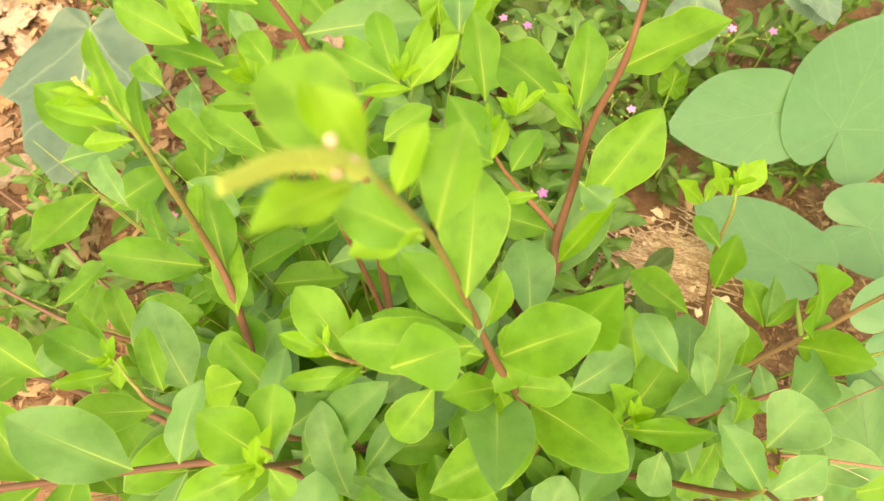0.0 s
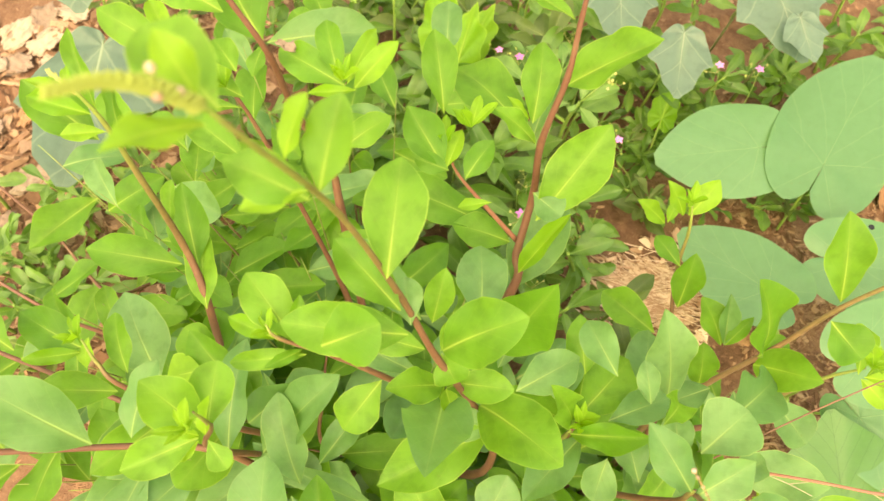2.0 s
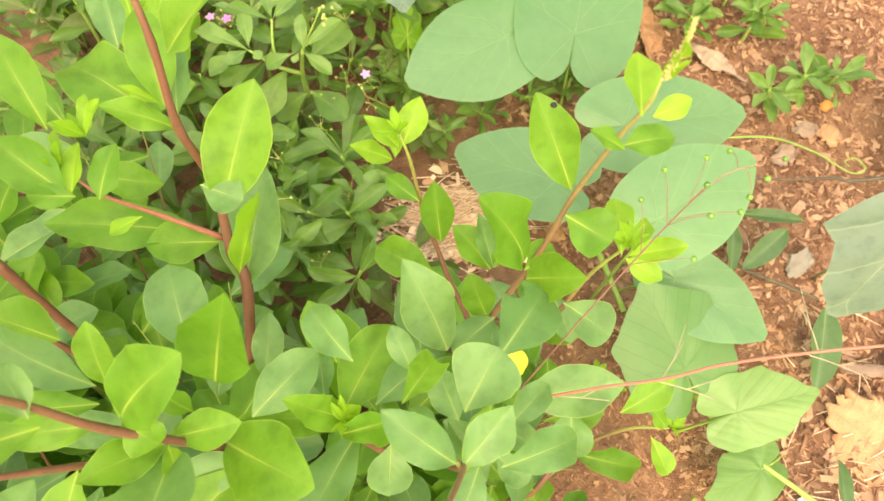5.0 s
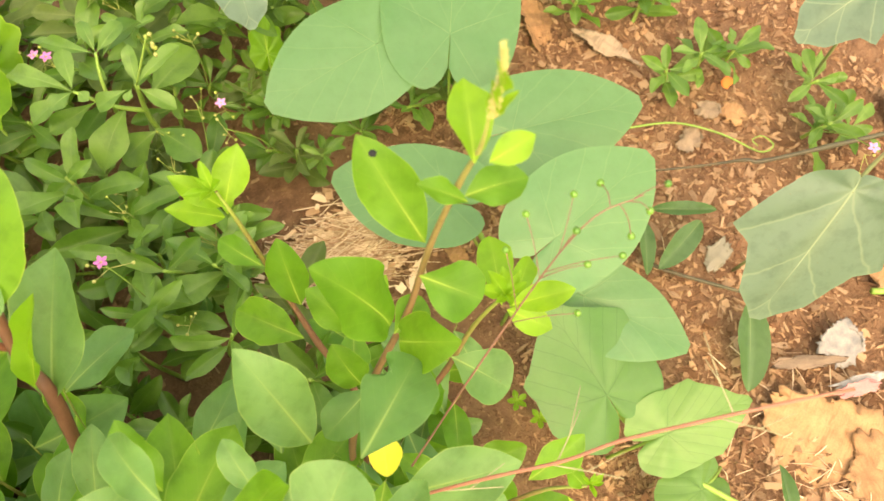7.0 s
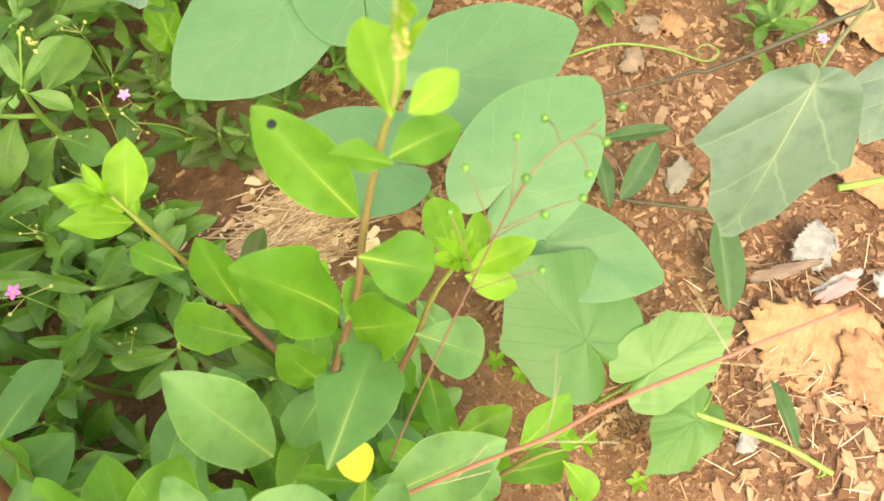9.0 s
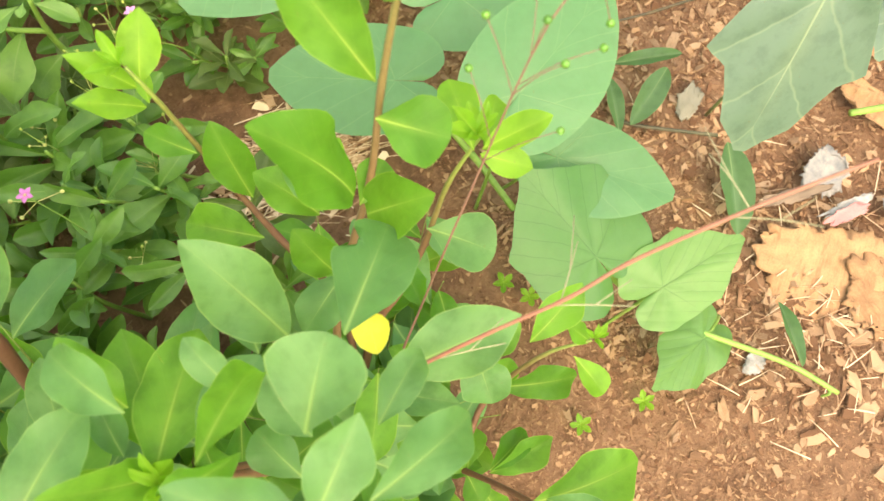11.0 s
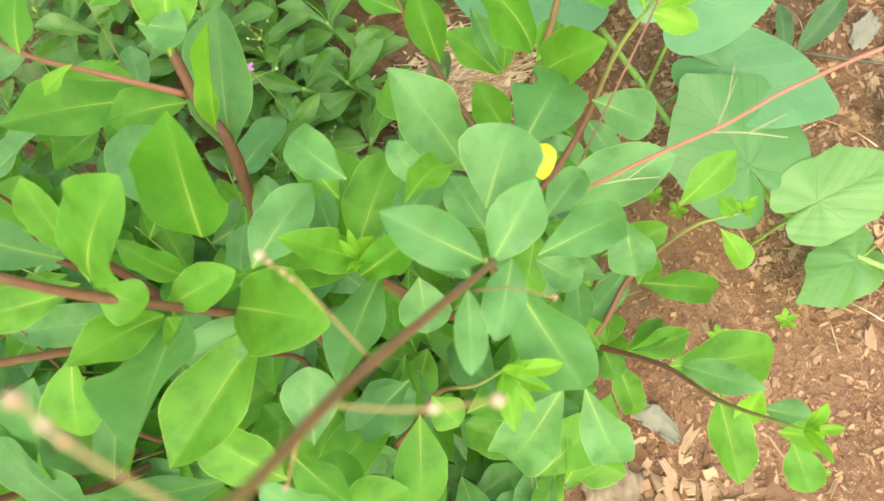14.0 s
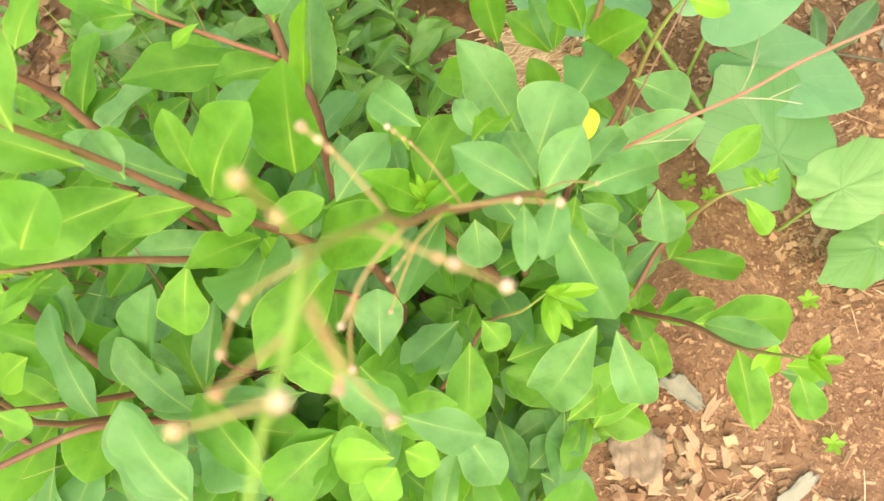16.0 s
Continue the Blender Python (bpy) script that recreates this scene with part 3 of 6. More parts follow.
back_stem = branch(shrub, [ROOT, (0.068, 0.245, 0.139), *[(0.066, 0.297, 0.296), (0.065, 0.308, 0.328), (0.054, 0.312, 0.390), (0.054, 0.305, 0.441), (0.043, 0.311, 0.473)], (0.031, 0.317, 0.505), (0.018, 0.323, 0.540)], 0.0036, 0.0014)
leaves(back_stem,
       (0.1380, 0.3100, 0.3790, 0.1350, 0.3500, 0.4040, 0.0205),
       (0.0820, 0.2920, 0.3780, 0.1090, 0.3030, 0.3890, 0.0180))
side_d = branch(shrub, [(0.065, 0.305, 0.369), (0.080, 0.292, 0.419), (0.095, 0.272, 0.458)], 0.0016, 0.0008, GREEN_TIP_STEM)
sprig(side_d, (0.095, 0.265, 0.468), (0.2, 0.2, 0.9), 0.014)
back_shoot = branch(shrub, [(0.068, 0.245, 0.139), (0.056, 0.272, 0.223), (0.039, 0.298, 0.327), (0.025, 0.312, 0.405), (-0.007, 0.335, 0.413)], 0.0026, 0.0013)
leaves(back_shoot,
       (0.0310, 0.3080, 0.4060, -0.0010, 0.3220, 0.4120, 0.0179),
       (0.0300, 0.3020, 0.4050, 0.0020, 0.3010, 0.4100, 0.0100),
       (-0.0070, 0.2940, 0.3790, -0.0290, 0.3180, 0.3820, 0.0147),
       (0.0080, 0.3200, 0.3300, -0.0290, 0.3530, 0.3340, 0.0238))
sprig(back_shoot, (0.025, 0.307, 0.416), (-0.2, 0.2, 0.9), 0.02)
sprig(back_shoot, (-0.001, 0.328, 0.429), (-0.2, 0.2, 0.9), 0.02)
branch(shrub, [(0.024, 0.248, 0.020), *[(0.008, 0.301, 0.134), (0.011, 0.314, 0.165)], (0.000, 0.324, 0.208)], 0.0026, 0.0018)
branch(shrub, [(-0.007, 0.240, 0.020), *[(-0.030, 0.314, 0.136), (-0.029, 0.328, 0.177)], (-0.039, 0.336, 0.209)], 0.0026, 0.0018)

low_c = branch(shrub, [ROOT, (0.132, 0.157, 0.181), (0.123, 0.160, 0.253), (0.121, 0.168, 0.304)], 0.0022, 0.0012)
leaves(low_c,
       (0.1120, 0.1930, 0.3370, 0.0670, 0.2090, 0.3390, 0.0171))
far_left = branch(shrub, [ROOT, (0.038, 0.163, 0.172), (0.050, 0.184, 0.255), (0.063, 0.210, 0.309)], 0.0022, 0.0012)
leaves(far_left,
       (0.0950, 0.2370, 0.3210, 0.0740, 0.2550, 0.3440, 0.0278),
       (0.0790, 0.0620, 0.3860, 0.0820, 0.0980, 0.4090, 0.0249),
       (-0.0330, 0.1820, 0.2550, -0.0620, 0.2160, 0.2590, 0.0315))

# ---- the lower shrub beside it ----
shrub_b = thing("waterleaf_shrub", (0.239, 0.134, 0.000), "low waterleaf shrub with broad blue-green leaf rosettes and a budding stalk", "shrub")
BLUISH_PLANTS.add(shrub_b.name)
ROOT_B = (0.239, 0.134, -0.010)
rosette = branch(shrub_b, [ROOT_B, (0.236, 0.128, 0.126), (0.250, 0.104, 0.29), (0.250, 0.103, 0.337), (0.2505, 0.1035, 0.345)], 0.0032, 0.0014, GREEN_TIP_STEM)
budding = branch(shrub_b, [(0.2505, 0.1030, 0.337), (0.2511, 0.1000, 0.346), (0.2378, 0.0866, 0.400), (0.2177, 0.0708, 0.4614), (0.2130, 0.0640, 0.487), (0.2063, 0.0570, 0.508), (0.2045, 0.0550, 0.520), (0.2020, 0.0478, 0.539), (0.1978, 0.0402, 0.5575), (0.193, 0.032, 0.562), (0.187, 0.024, 0.565), (0.183, 0.019, 0.565), (0.179, 0.014, 0.565)], 0.0013, 0.0006, BUDDING_STEM)
leaves(rosette,
       (0.3360, 0.1160, 0.1750, 0.3250, 0.0870, 0.1520, 0.0286))
add_leaf(rosette, (0.2906, 0.1445, 0.3000), (0.3335, 0.1733, 0.2732), 0.0341, BITTEN, 0, "fleshy leaf with a ragged insect bite")
rosette_b = branch(shrub_b, [ROOT_B, (0.215, 0.138, 0.148), (0.204, 0.148, 0.230), (0.203, 0.147, 0.286)], 0.0042, 0.0026, GREEN_TIP_STEM)
leaves(rosette_b,
       (0.2420, 0.1170, 0.2680, 0.2390, 0.1440, 0.2700, 0.0209),
       (0.2242, 0.1647, 0.3333, 0.2138, 0.2004, 0.3249, 0.0203),
       (0.2379, 0.1337, 0.3552, 0.2603, 0.1543, 0.3106, 0.0159))
sprig(rosette_b, (0.207, 0.148, 0.294), (-0.1, 0.1, 0.9), 0.014)
rosette_c = branch(shrub_b, [ROOT_B, (0.215, 0.143, 0.148), (0.206, 0.149, 0.231), (0.206, 0.149, 0.292)], 0.0040, 0.0024)
tall = branch(shrub_b, [ROOT_B, (0.265, 0.152, 0.088), *[(0.282, 0.173, 0.150), (0.312, 0.187, 0.213), (0.340, 0.194, 0.269), (0.358, 0.200, 0.326), (0.368, 0.195, 0.387), (0.373, 0.192, 0.412), (0.377, 0.194, 0.427)]], 0.0030, 0.0012, TAN_STEM)
spike(tall, [(0.377, 0.193, 0.427), (0.377, 0.192, 0.439), (0.377, 0.191, 0.453), (0.375, 0.190, 0.466)], 0.0016, 0.0007, 100)
for a, b in (((0.377, 0.194, 0.425), (0.377, 0.195, 0.443)), ((0.377, 0.193, 0.425), (0.384, 0.191, 0.437)), ((0.377, 0.194, 0.427), (0.375, 0.192, 0.458))):
    add_leaf(tall, a, b, 0.0035, YOUNG[1])
spot = bmesh.new()
ball(spot, (0.349, 0.220, 0.388), 0.0016, (1, 1, 0.4))
part("black_spot", spot, SPOT, tall, "round black insect on a leaf")
slim = branch(shrub_b, [ROOT_B, (0.281, 0.164, 0.109), *[(0.298, 0.192, 0.162), (0.295, 0.222, 0.206), (0.294, 0.256, 0.250), (0.294, 0.269, 0.292), (0.293, 0.279, 0.311)]], 0.0030, 0.0016, GREEN_TIP_STEM)
sprig(slim, (0.292, 0.279, 0.313), (-0.1, 0.1, 0.9), 0.017)
slim_b = branch(shrub_b, [ROOT_B, (0.296, 0.163, 0.129), (0.326, 0.167, 0.170), *[(0.350, 0.172, 0.201), (0.371, 0.178, 0.242), (0.392, 0.178, 0.272)]], 0.0032, 0.0020, GREEN_TIP_STEM)
sprig(slim_b, (0.380, 0.171, 0.300), (0.1, 0.1, 0.9), 0.018, 7)
low_j = branch(shrub_b, [ROOT_B, *[(0.282, 0.078, 0.092), (0.325, 0.091, 0.130), (0.358, 0.089, 0.183), (0.381, 0.078, 0.200)]], 0.0030, 0.0016, GREEN_TIP_STEM)
leaves(low_j,
       (0.3700, 0.0780, 0.1920, 0.3700, 0.0530, 0.1840, 0.0156),
       (0.3800, 0.0780, 0.1970, 0.3760, 0.0920, 0.2030, 0.0117))
sprig(low_j, (0.382, 0.078, 0.202), (0.2, 0, 0.9), 0.012, 6)
low_l = branch(shrub_b, [ROOT_B, (0.262, 0.108, 0.045), (0.288, 0.067, 0.096), (0.305, 0.035, 0.155), (0.308, 0.008, 0.21), (0.315, -0.010, 0.262), (0.317, -0.014, 0.273)], 0.0028, 0.0008, GREEN_TIP_STEM)
leaves(low_l,
       (0.3460, -0.0210, 0.0980, 0.3650, -0.0410, 0.1080, 0.0194))
sprig(low_l, (0.317, -0.014, 0.272), (0.4, -0.4, 0.6), 0.018, 7)
low_w = branch(shrub_b, [ROOT_B, (0.117, 0.093, 0.070), (0.165, 0.088, 0.170), (0.197, 0.086, 0.250), (0.217, 0.075, 0.285), (0.231, 0.071, 0.308)], 0.0026, 0.0009, GREEN_TIP_STEM)
leaves(low_w,
       (0.1830, 0.1060, 0.2060, 0.1340, 0.1000, 0.1950, 0.0246),
       (0.1440, 0.0600, 0.3040, 0.1720, 0.0330, 0.2910, 0.0214),
       (0.1430, 0.0580, 0.3030, 0.1320, 0.0870, 0.3260, 0.0214),
       (0.1360, 0.0430, 0.3220, 0.1130, 0.0560, 0.3240, 0.0196),
       (0.1350, 0.0390, 0.3220, 0.1190, 0.0330, 0.3210, 0.0180),
       (0.1420, 0.0430, 0.3220, 0.1520, 0.0300, 0.3210, 0.0152),
       (0.1020, 0.0750, 0.2750, 0.0580, 0.0660, 0.2740, 0.0307))
leaves(low_w,
       (0.0350, 0.1190, 0.2690, 0.0460, 0.0790, 0.2650, 0.0329),
       (0.1530, 0.0490, 0.2210, 0.1530, 0.0120, 0.1970, 0.0272),
       (0.1650, 0.0120, 0.1130, 0.1940, 0.0210, 0.1130, 0.0248),
       (0.1690, 0.0050, 0.1120, 0.1880, -0.0290, 0.0870, 0.0339),
       (0.1920, 0.0790, 0.1420, 0.2330, 0.0730, 0.1290, 0.0318),
       (0.1370, 0.1090, 0.1760, 0.1760, 0.1040, 0.1650, 0.0340))
sprig(low_w, (0.231, 0.071, 0.308), (0.2, -0.6, 0.3), 0.022, 7)
add_leaf(rosette, (0.295, 0.134, 0.278), (0.302, 0.148, 0.284), 0.0148, YELLOW_MESH, 0, "small bright yellow ageing leaf")


# the outer leaves, shoot by shoot
outer(left_stem, MATURE,
      (-0.021, 0.270, 0.449, -0.031, 0.303, 0.469, 0.0109),
      (-0.032, 0.272, 0.425, -0.066, 0.297, 0.443, 0.0244),
      (-0.024, 0.277, 0.418, -0.021, 0.296, 0.444, 0.0095),
      (-0.044, 0.271, 0.279, -0.107, 0.282, 0.289, 0.0279),
      (-0.006, 0.193, 0.298, -0.025, 0.215, 0.309, 0.0249),
      (-0.013, 0.226, 0.308, -0.013, 0.271, 0.330, 0.0231))
outer(left_stem, YOUNG,
      (-0.022, 0.267, 0.452, -0.056, 0.281, 0.450, 0.0109),
      (-0.024, 0.270, 0.434, -0.045, 0.268, 0.436, 0.0087))
outer(back_shoot, MATURE,
      (0.001, 0.313, 0.442, -0.029, 0.329, 0.454, 0.0184),
      (0.012, 0.311, 0.426, -0.023, 0.328, 0.424, 0.0166))
outer(back_shoot, YOUNG,
      (0.007, 0.312, 0.446, -0.007, 0.339, 0.448, 0.0107))
outer(back_stem, MATURE,
      (0.036, 0.302, 0.434, 0.024, 0.320, 0.438, 0.0142),
      (0.037, 0.314, 0.462, 0.001, 0.333, 0.472, 0.0191),
      (0.050, 0.315, 0.440, 0.030, 0.353, 0.459, 0.0293),
      (0.051, 0.313, 0.440, 0.044, 0.299, 0.433, 0.0090),
      (0.074, 0.358, 0.404, 0.067, 0.377, 0.412, 0.0168))
outer(back_stem, BLUISH,
      (0.052, 0.314, 0.440, 0.107, 0.317, 0.440, 0.0259))
outer(side_d, MATURE,
      (0.095, 0.267, 0.462, 0.064, 0.292, 0.460, 0.0157),
      (0.093, 0.269, 0.463, 0.087, 0.299, 0.469, 0.0130))
outer(side_d, YOUNG,
      (0.096, 0.268, 0.462, 0.109, 0.297, 0.464, 0.0091),
      (0.099, 0.266, 0.461, 0.120, 0.280, 0.474, 0.0113),
      (0.100, 0.265, 0.461, 0.078, 0.265, 0.461, 0.0054))
outer(central, MATURE,
      (0.090, 0.160, 0.590, 0.072, 0.181, 0.594, 0.0175),
      (0.099, 0.165, 0.541, 0.076, 0.175, 0.549, 0.0148),
      (0.102, 0.167, 0.542, 0.111, 0.186, 0.561, 0.0145),
      (0.112, 0.176, 0.457, 0.120, 0.221, 0.474, 0.0251),
      (0.115, 0.173, 0.429, 0.089, 0.200, 0.447, 0.0199),
      (0.126, 0.192, 0.358, 0.135, 0.211, 0.386, 0.0155),
      (0.131, 0.174, 0.366, 0.172, 0.176, 0.404, 0.0336),
      (0.130, 0.173, 0.365, 0.137, 0.161, 0.351, 0.0191),
      (0.129, 0.168, 0.321, 0.100, 0.160, 0.351, 0.0198),
      (0.139, 0.170, 0.321, 0.163, 0.169, 0.307, 0.0154))
outer(central, MATURE,
      (0.136, 0.168, 0.325, 0.168, 0.160, 0.334, 0.0191),
      (0.150, 0.161, 0.298, 0.189, 0.119, 0.336, 0.0380),
      (0.161, 0.184, 0.327, 0.190, 0.199, 0.386, 0.0350),
      (0.145, 0.177, 0.320, 0.137, 0.194, 0.347, 0.0147),
      (0.131, 0.167, 0.318, 0.148, 0.170, 0.325, 0.0116),
      (0.156, 0.147, 0.299, 0.089, 0.119, 0.296, 0.0324))
outer(central, YOUNG,
      (0.086, 0.163, 0.592, 0.081, 0.168, 0.606, 0.0063),
      (0.130, 0.174, 0.366, 0.138, 0.190, 0.366, 0.0092),
      (0.131, 0.165, 0.324, 0.135, 0.145, 0.330, 0.0111),
      (0.130, 0.168, 0.318, 0.125, 0.150, 0.325, 0.0070))
outer(central, BLUISH,
      (0.118, 0.173, 0.410, 0.116, 0.193, 0.419, 0.0147),
      (0.130, 0.164, 0.315, 0.120, 0.112, 0.372, 0.0370),
      (0.153, 0.204, 0.322, 0.156, 0.251, 0.325, 0.0301),
      (0.158, 0.148, 0.299, 0.118, 0.154, 0.301, 0.0210))
outer(side_c, MATURE,
      (0.081, 0.160, 0.427, 0.108, 0.162, 0.445, 0.0271),
      (0.097, 0.168, 0.339, 0.073, 0.147, 0.318, 0.0240),
      (0.063, 0.173, 0.397, 0.040, 0.205, 0.406, 0.0223),
      (0.062, 0.170, 0.396, 0.067, 0.191, 0.409, 0.0084),
      (0.068, 0.167, 0.394, 0.030, 0.167, 0.388, 0.0101),
      (0.066, 0.169, 0.395, 0.051, 0.158, 0.405, 0.0062))
outer(inner, BLUISH,
      (0.015, 0.146, 0.263, 0.073, 0.175, 0.329, 0.0308),
      (0.007, 0.163, 0.272, 0.043, 0.178, 0.306, 0.0254),
      (0.115, 0.183, 0.291, 0.054, 0.214, 0.301, 0.0194))
outer(side_c, YOUNG,
      (0.054, 0.174, 0.398, 0.030, 0.187, 0.396, 0.0096),
      (0.055, 0.173, 0.397, 0.049, 0.188, 0.404, 0.0071))
outer(far_left, BLUISH,
      (-0.046, 0.190, 0.286, -0.069, 0.243, 0.302, 0.0372))
outer(far_left, MATURE,
      (-0.043, 0.180, 0.336, -0.053, 0.214, 0.341, 0.0153))
outer(side_a, BLUISH,
      (-0.024, 0.139, 0.362, -0.009, 0.174, 0.378, 0.0212))
outer(side_a, MATURE,
      (-0.049, 0.171, 0.332, -0.088, 0.170, 0.345, 0.0204),
      (-0.060, 0.191, 0.354, -0.090, 0.229, 0.344, 0.0120),
      (-0.062, 0.190, 0.353, -0.096, 0.210, 0.359, 0.0221))
outer(side_a, YOUNG,
      (-0.066, 0.191, 0.354, -0.091, 0.202, 0.354, 0.0104),
      (-0.062, 0.188, 0.352, -0.088, 0.182, 0.362, 0.0090),
      (-0.058, 0.195, 0.355, -0.060, 0.180, 0.348, 0.0091))
outer(side_g, MATURE,
      (0.023, 0.135, 0.396, 0.004, 0.150, 0.424, 0.0239),
      (0.025, 0.134, 0.395, 0.030, 0.163, 0.405, 0.0207),
      (0.021, 0.131, 0.394, -0.015, 0.119, 0.389, 0.0186),
      (0.025, 0.130, 0.393, 0.033, 0.118, 0.387, 0.0121))
outer(side_g, YOUNG,
      (0.024, 0.132, 0.394, 0.031, 0.145, 0.414, 0.0074),
      (0.021, 0.132, 0.394, 0.009, 0.134, 0.408, 0.0067),
      (0.021, 0.130, 0.393, 0.011, 0.122, 0.390, 0.0060))
outer(low_stem, BLUISH,
      (-0.054, 0.141, 0.341, -0.094, 0.164, 0.385, 0.0347))
outer(low_stem, MATURE,
      (-0.100, 0.140, 0.340, -0.127, 0.181, 0.360, 0.0333),
      (-0.086, 0.184, 0.372, -0.120, 0.214, 0.387, 0.0225))
outer(left_stem, BLUISH,
      (-0.011, 0.200, 0.270, 0.005, 0.230, 0.284, 0.0222))
outer(right_stem, MATURE,
      (0.204, 0.306, 0.403, 0.245, 0.298, 0.445, 0.0286),
      (0.201, 0.303, 0.456, 0.173, 0.314, 0.470, 0.0109),
      (0.186, 0.299, 0.366, 0.146, 0.367, 0.350, 0.0333),
      (0.189, 0.307, 0.369, 0.197, 0.346, 0.393, 0.0216),
      (0.190, 0.296, 0.364, 0.165, 0.303, 0.392, 0.0134),
      (0.190, 0.264, 0.329, 0.233, 0.299, 0.375, 0.0330),
      (0.177, 0.270, 0.289, 0.140, 0.282, 0.296, 0.0233),
      (0.172, 0.280, 0.284, 0.090, 0.319, 0.296, 0.0274))
outer(right_stem, YOUNG,
      (0.187, 0.309, 0.370, 0.174, 0.316, 0.384, 0.0052),
      (0.181, 0.249, 0.285, 0.212, 0.267, 0.330, 0.0140))
outer(right_stem, BLUISH,
      (0.188, 0.274, 0.346, 0.204, 0.260, 0.341, 0.0207),
      (0.178, 0.246, 0.267, 0.217, 0.301, 0.297, 0.0374))
outer(side_b, MATURE,
      (0.136, 0.279, 0.372, 0.118, 0.308, 0.391, 0.0228),
      (0.148, 0.272, 0.369, 0.165, 0.290, 0.379, 0.0158),
      (0.139, 0.277, 0.371, 0.120, 0.284, 0.375, 0.0121))
outer(side_b, YOUNG,
      (0.138, 0.278, 0.372, 0.148, 0.301, 0.375, 0.0109),
      (0.162, 0.260, 0.362, 0.143, 0.262, 0.355, 0.0071))
outer(slim, YOUNG,
      (0.291, 0.279, 0.296, 0.278, 0.293, 0.319, 0.0116),
      (0.293, 0.277, 0.300, 0.312, 0.293, 0.316, 0.0169),
      (0.288, 0.289, 0.266, 0.266, 0.297, 0.288, 0.0135),
      (0.290, 0.289, 0.267, 0.299, 0.304, 0.273, 0.0082))
outer(slim, MATURE,
      (0.292, 0.255, 0.268, 0.280, 0.279, 0.268, 0.0139),
      (0.298, 0.240, 0.228, 0.305, 0.264, 0.268, 0.0216),
      (0.289, 0.233, 0.193, 0.260, 0.279, 0.169, 0.0273))
outer(rosette, BLUISH,
      (0.271, 0.168, 0.255, 0.266, 0.213, 0.303, 0.0318),
      (0.248, 0.156, 0.301, 0.247, 0.180, 0.309, 0.0133),
      (0.249, 0.103, 0.343, 0.229, 0.134, 0.363, 0.0201),
      (0.251, 0.101, 0.342, 0.281, 0.115, 0.350, 0.0200),
      (0.266, 0.094, 0.340, 0.306, 0.093, 0.314, 0.0189),
      (0.259, 0.124, 0.300, 0.260, 0.152, 0.304, 0.0185),
      (0.280, 0.111, 0.309, 0.309, 0.123, 0.293, 0.0153),
      (0.296, 0.125, 0.268, 0.349, 0.108, 0.277, 0.0280),
      (0.258, 0.099, 0.338, 0.236, 0.078, 0.338, 0.0160),
      (0.254, 0.094, 0.325, 0.254, 0.048, 0.276, 0.0288))
outer(rosette, BLUISH,
      (0.239, 0.091, 0.376, 0.225, 0.068, 0.379, 0.0106),
      (0.248, 0.055, 0.240, 0.201, 0.041, 0.169, 0.033),
      (0.257, 0.049, 0.220, 0.251, 0.007, 0.177, 0.025),
      (0.269, 0.103, 0.291, 0.279, 0.084, 0.288, 0.0165))
outer(tall, MATURE,
      (0.316, 0.205, 0.246, 0.305, 0.235, 0.261, 0.0198),
      (0.331, 0.194, 0.269, 0.311, 0.215, 0.337, 0.0334),
      (0.332, 0.189, 0.252, 0.353, 0.165, 0.294, 0.0290),
      (0.319, 0.205, 0.246, 0.334, 0.217, 0.266, 0.0102),
      (0.331, 0.191, 0.263, 0.352, 0.199, 0.266, 0.0182),
      (0.305, 0.186, 0.221, 0.302, 0.205, 0.255, 0.0212),
      (0.358, 0.203, 0.326, 0.350, 0.237, 0.374, 0.0239),
      (0.368, 0.191, 0.385, 0.391, 0.186, 0.383, 0.0152),
      (0.368, 0.189, 0.384, 0.354, 0.199, 0.396, 0.0085),
      (0.348, 0.191, 0.329, 0.367, 0.172, 0.315, 0.0258))
outer(tall, BLUISH,
      (0.318, 0.205, 0.246, 0.320, 0.232, 0.273, 0.0128),
      (0.307, 0.179, 0.235, 0.275, 0.171, 0.227, 0.0218))
outer(rosette, BLUISH,
      (0.262, 0.123, 0.329, 0.288, 0.142, 0.338, 0.0334))
outer(rosette_b, MATURE,
      (0.209, 0.155, 0.278, 0.223, 0.212, 0.272, 0.0267),
      (0.206, 0.152, 0.291, 0.247, 0.191, 0.272, 0.0297),
      (0.205, 0.153, 0.278, 0.188, 0.162, 0.333, 0.0190))
outer(rosette_b, BLUISH,
      (0.224, 0.149, 0.294, 0.262, 0.161, 0.292, 0.0213))
outer(rosette_c, MATURE,
      (0.204, 0.154, 0.269, 0.161, 0.167, 0.313, 0.0203),
      (0.202, 0.144, 0.287, 0.242, 0.133, 0.323, 0.0171))
outer(rosette_c, BLUISH,
      (0.170, 0.163, 0.319, 0.209, 0.183, 0.312, 0.0238),
      (0.256, 0.172, 0.250, 0.272, 0.221, 0.238, 0.0282),
      (0.210, 0.144, 0.274, 0.170, 0.107, 0.297, 0.0240),
      (0.223, 0.130, 0.280, 0.212, 0.107, 0.276, 0.0244))
outer(rosette_b, YOUNG,
      (0.205, 0.151, 0.290, 0.218, 0.150, 0.303, 0.0085))
outer(low_j, BLUISH,
      (0.333, 0.100, 0.102, 0.291, 0.089, 0.108, 0.0237))
outer(low_j, MATURE,
      (0.340, 0.092, 0.064, 0.397, 0.057, 0.014, 0.0239),
      (0.339, 0.090, 0.063, 0.359, 0.100, 0.080, 0.0194),
      (0.354, 0.098, 0.215, 0.389, 0.102, 0.232, 0.0188))
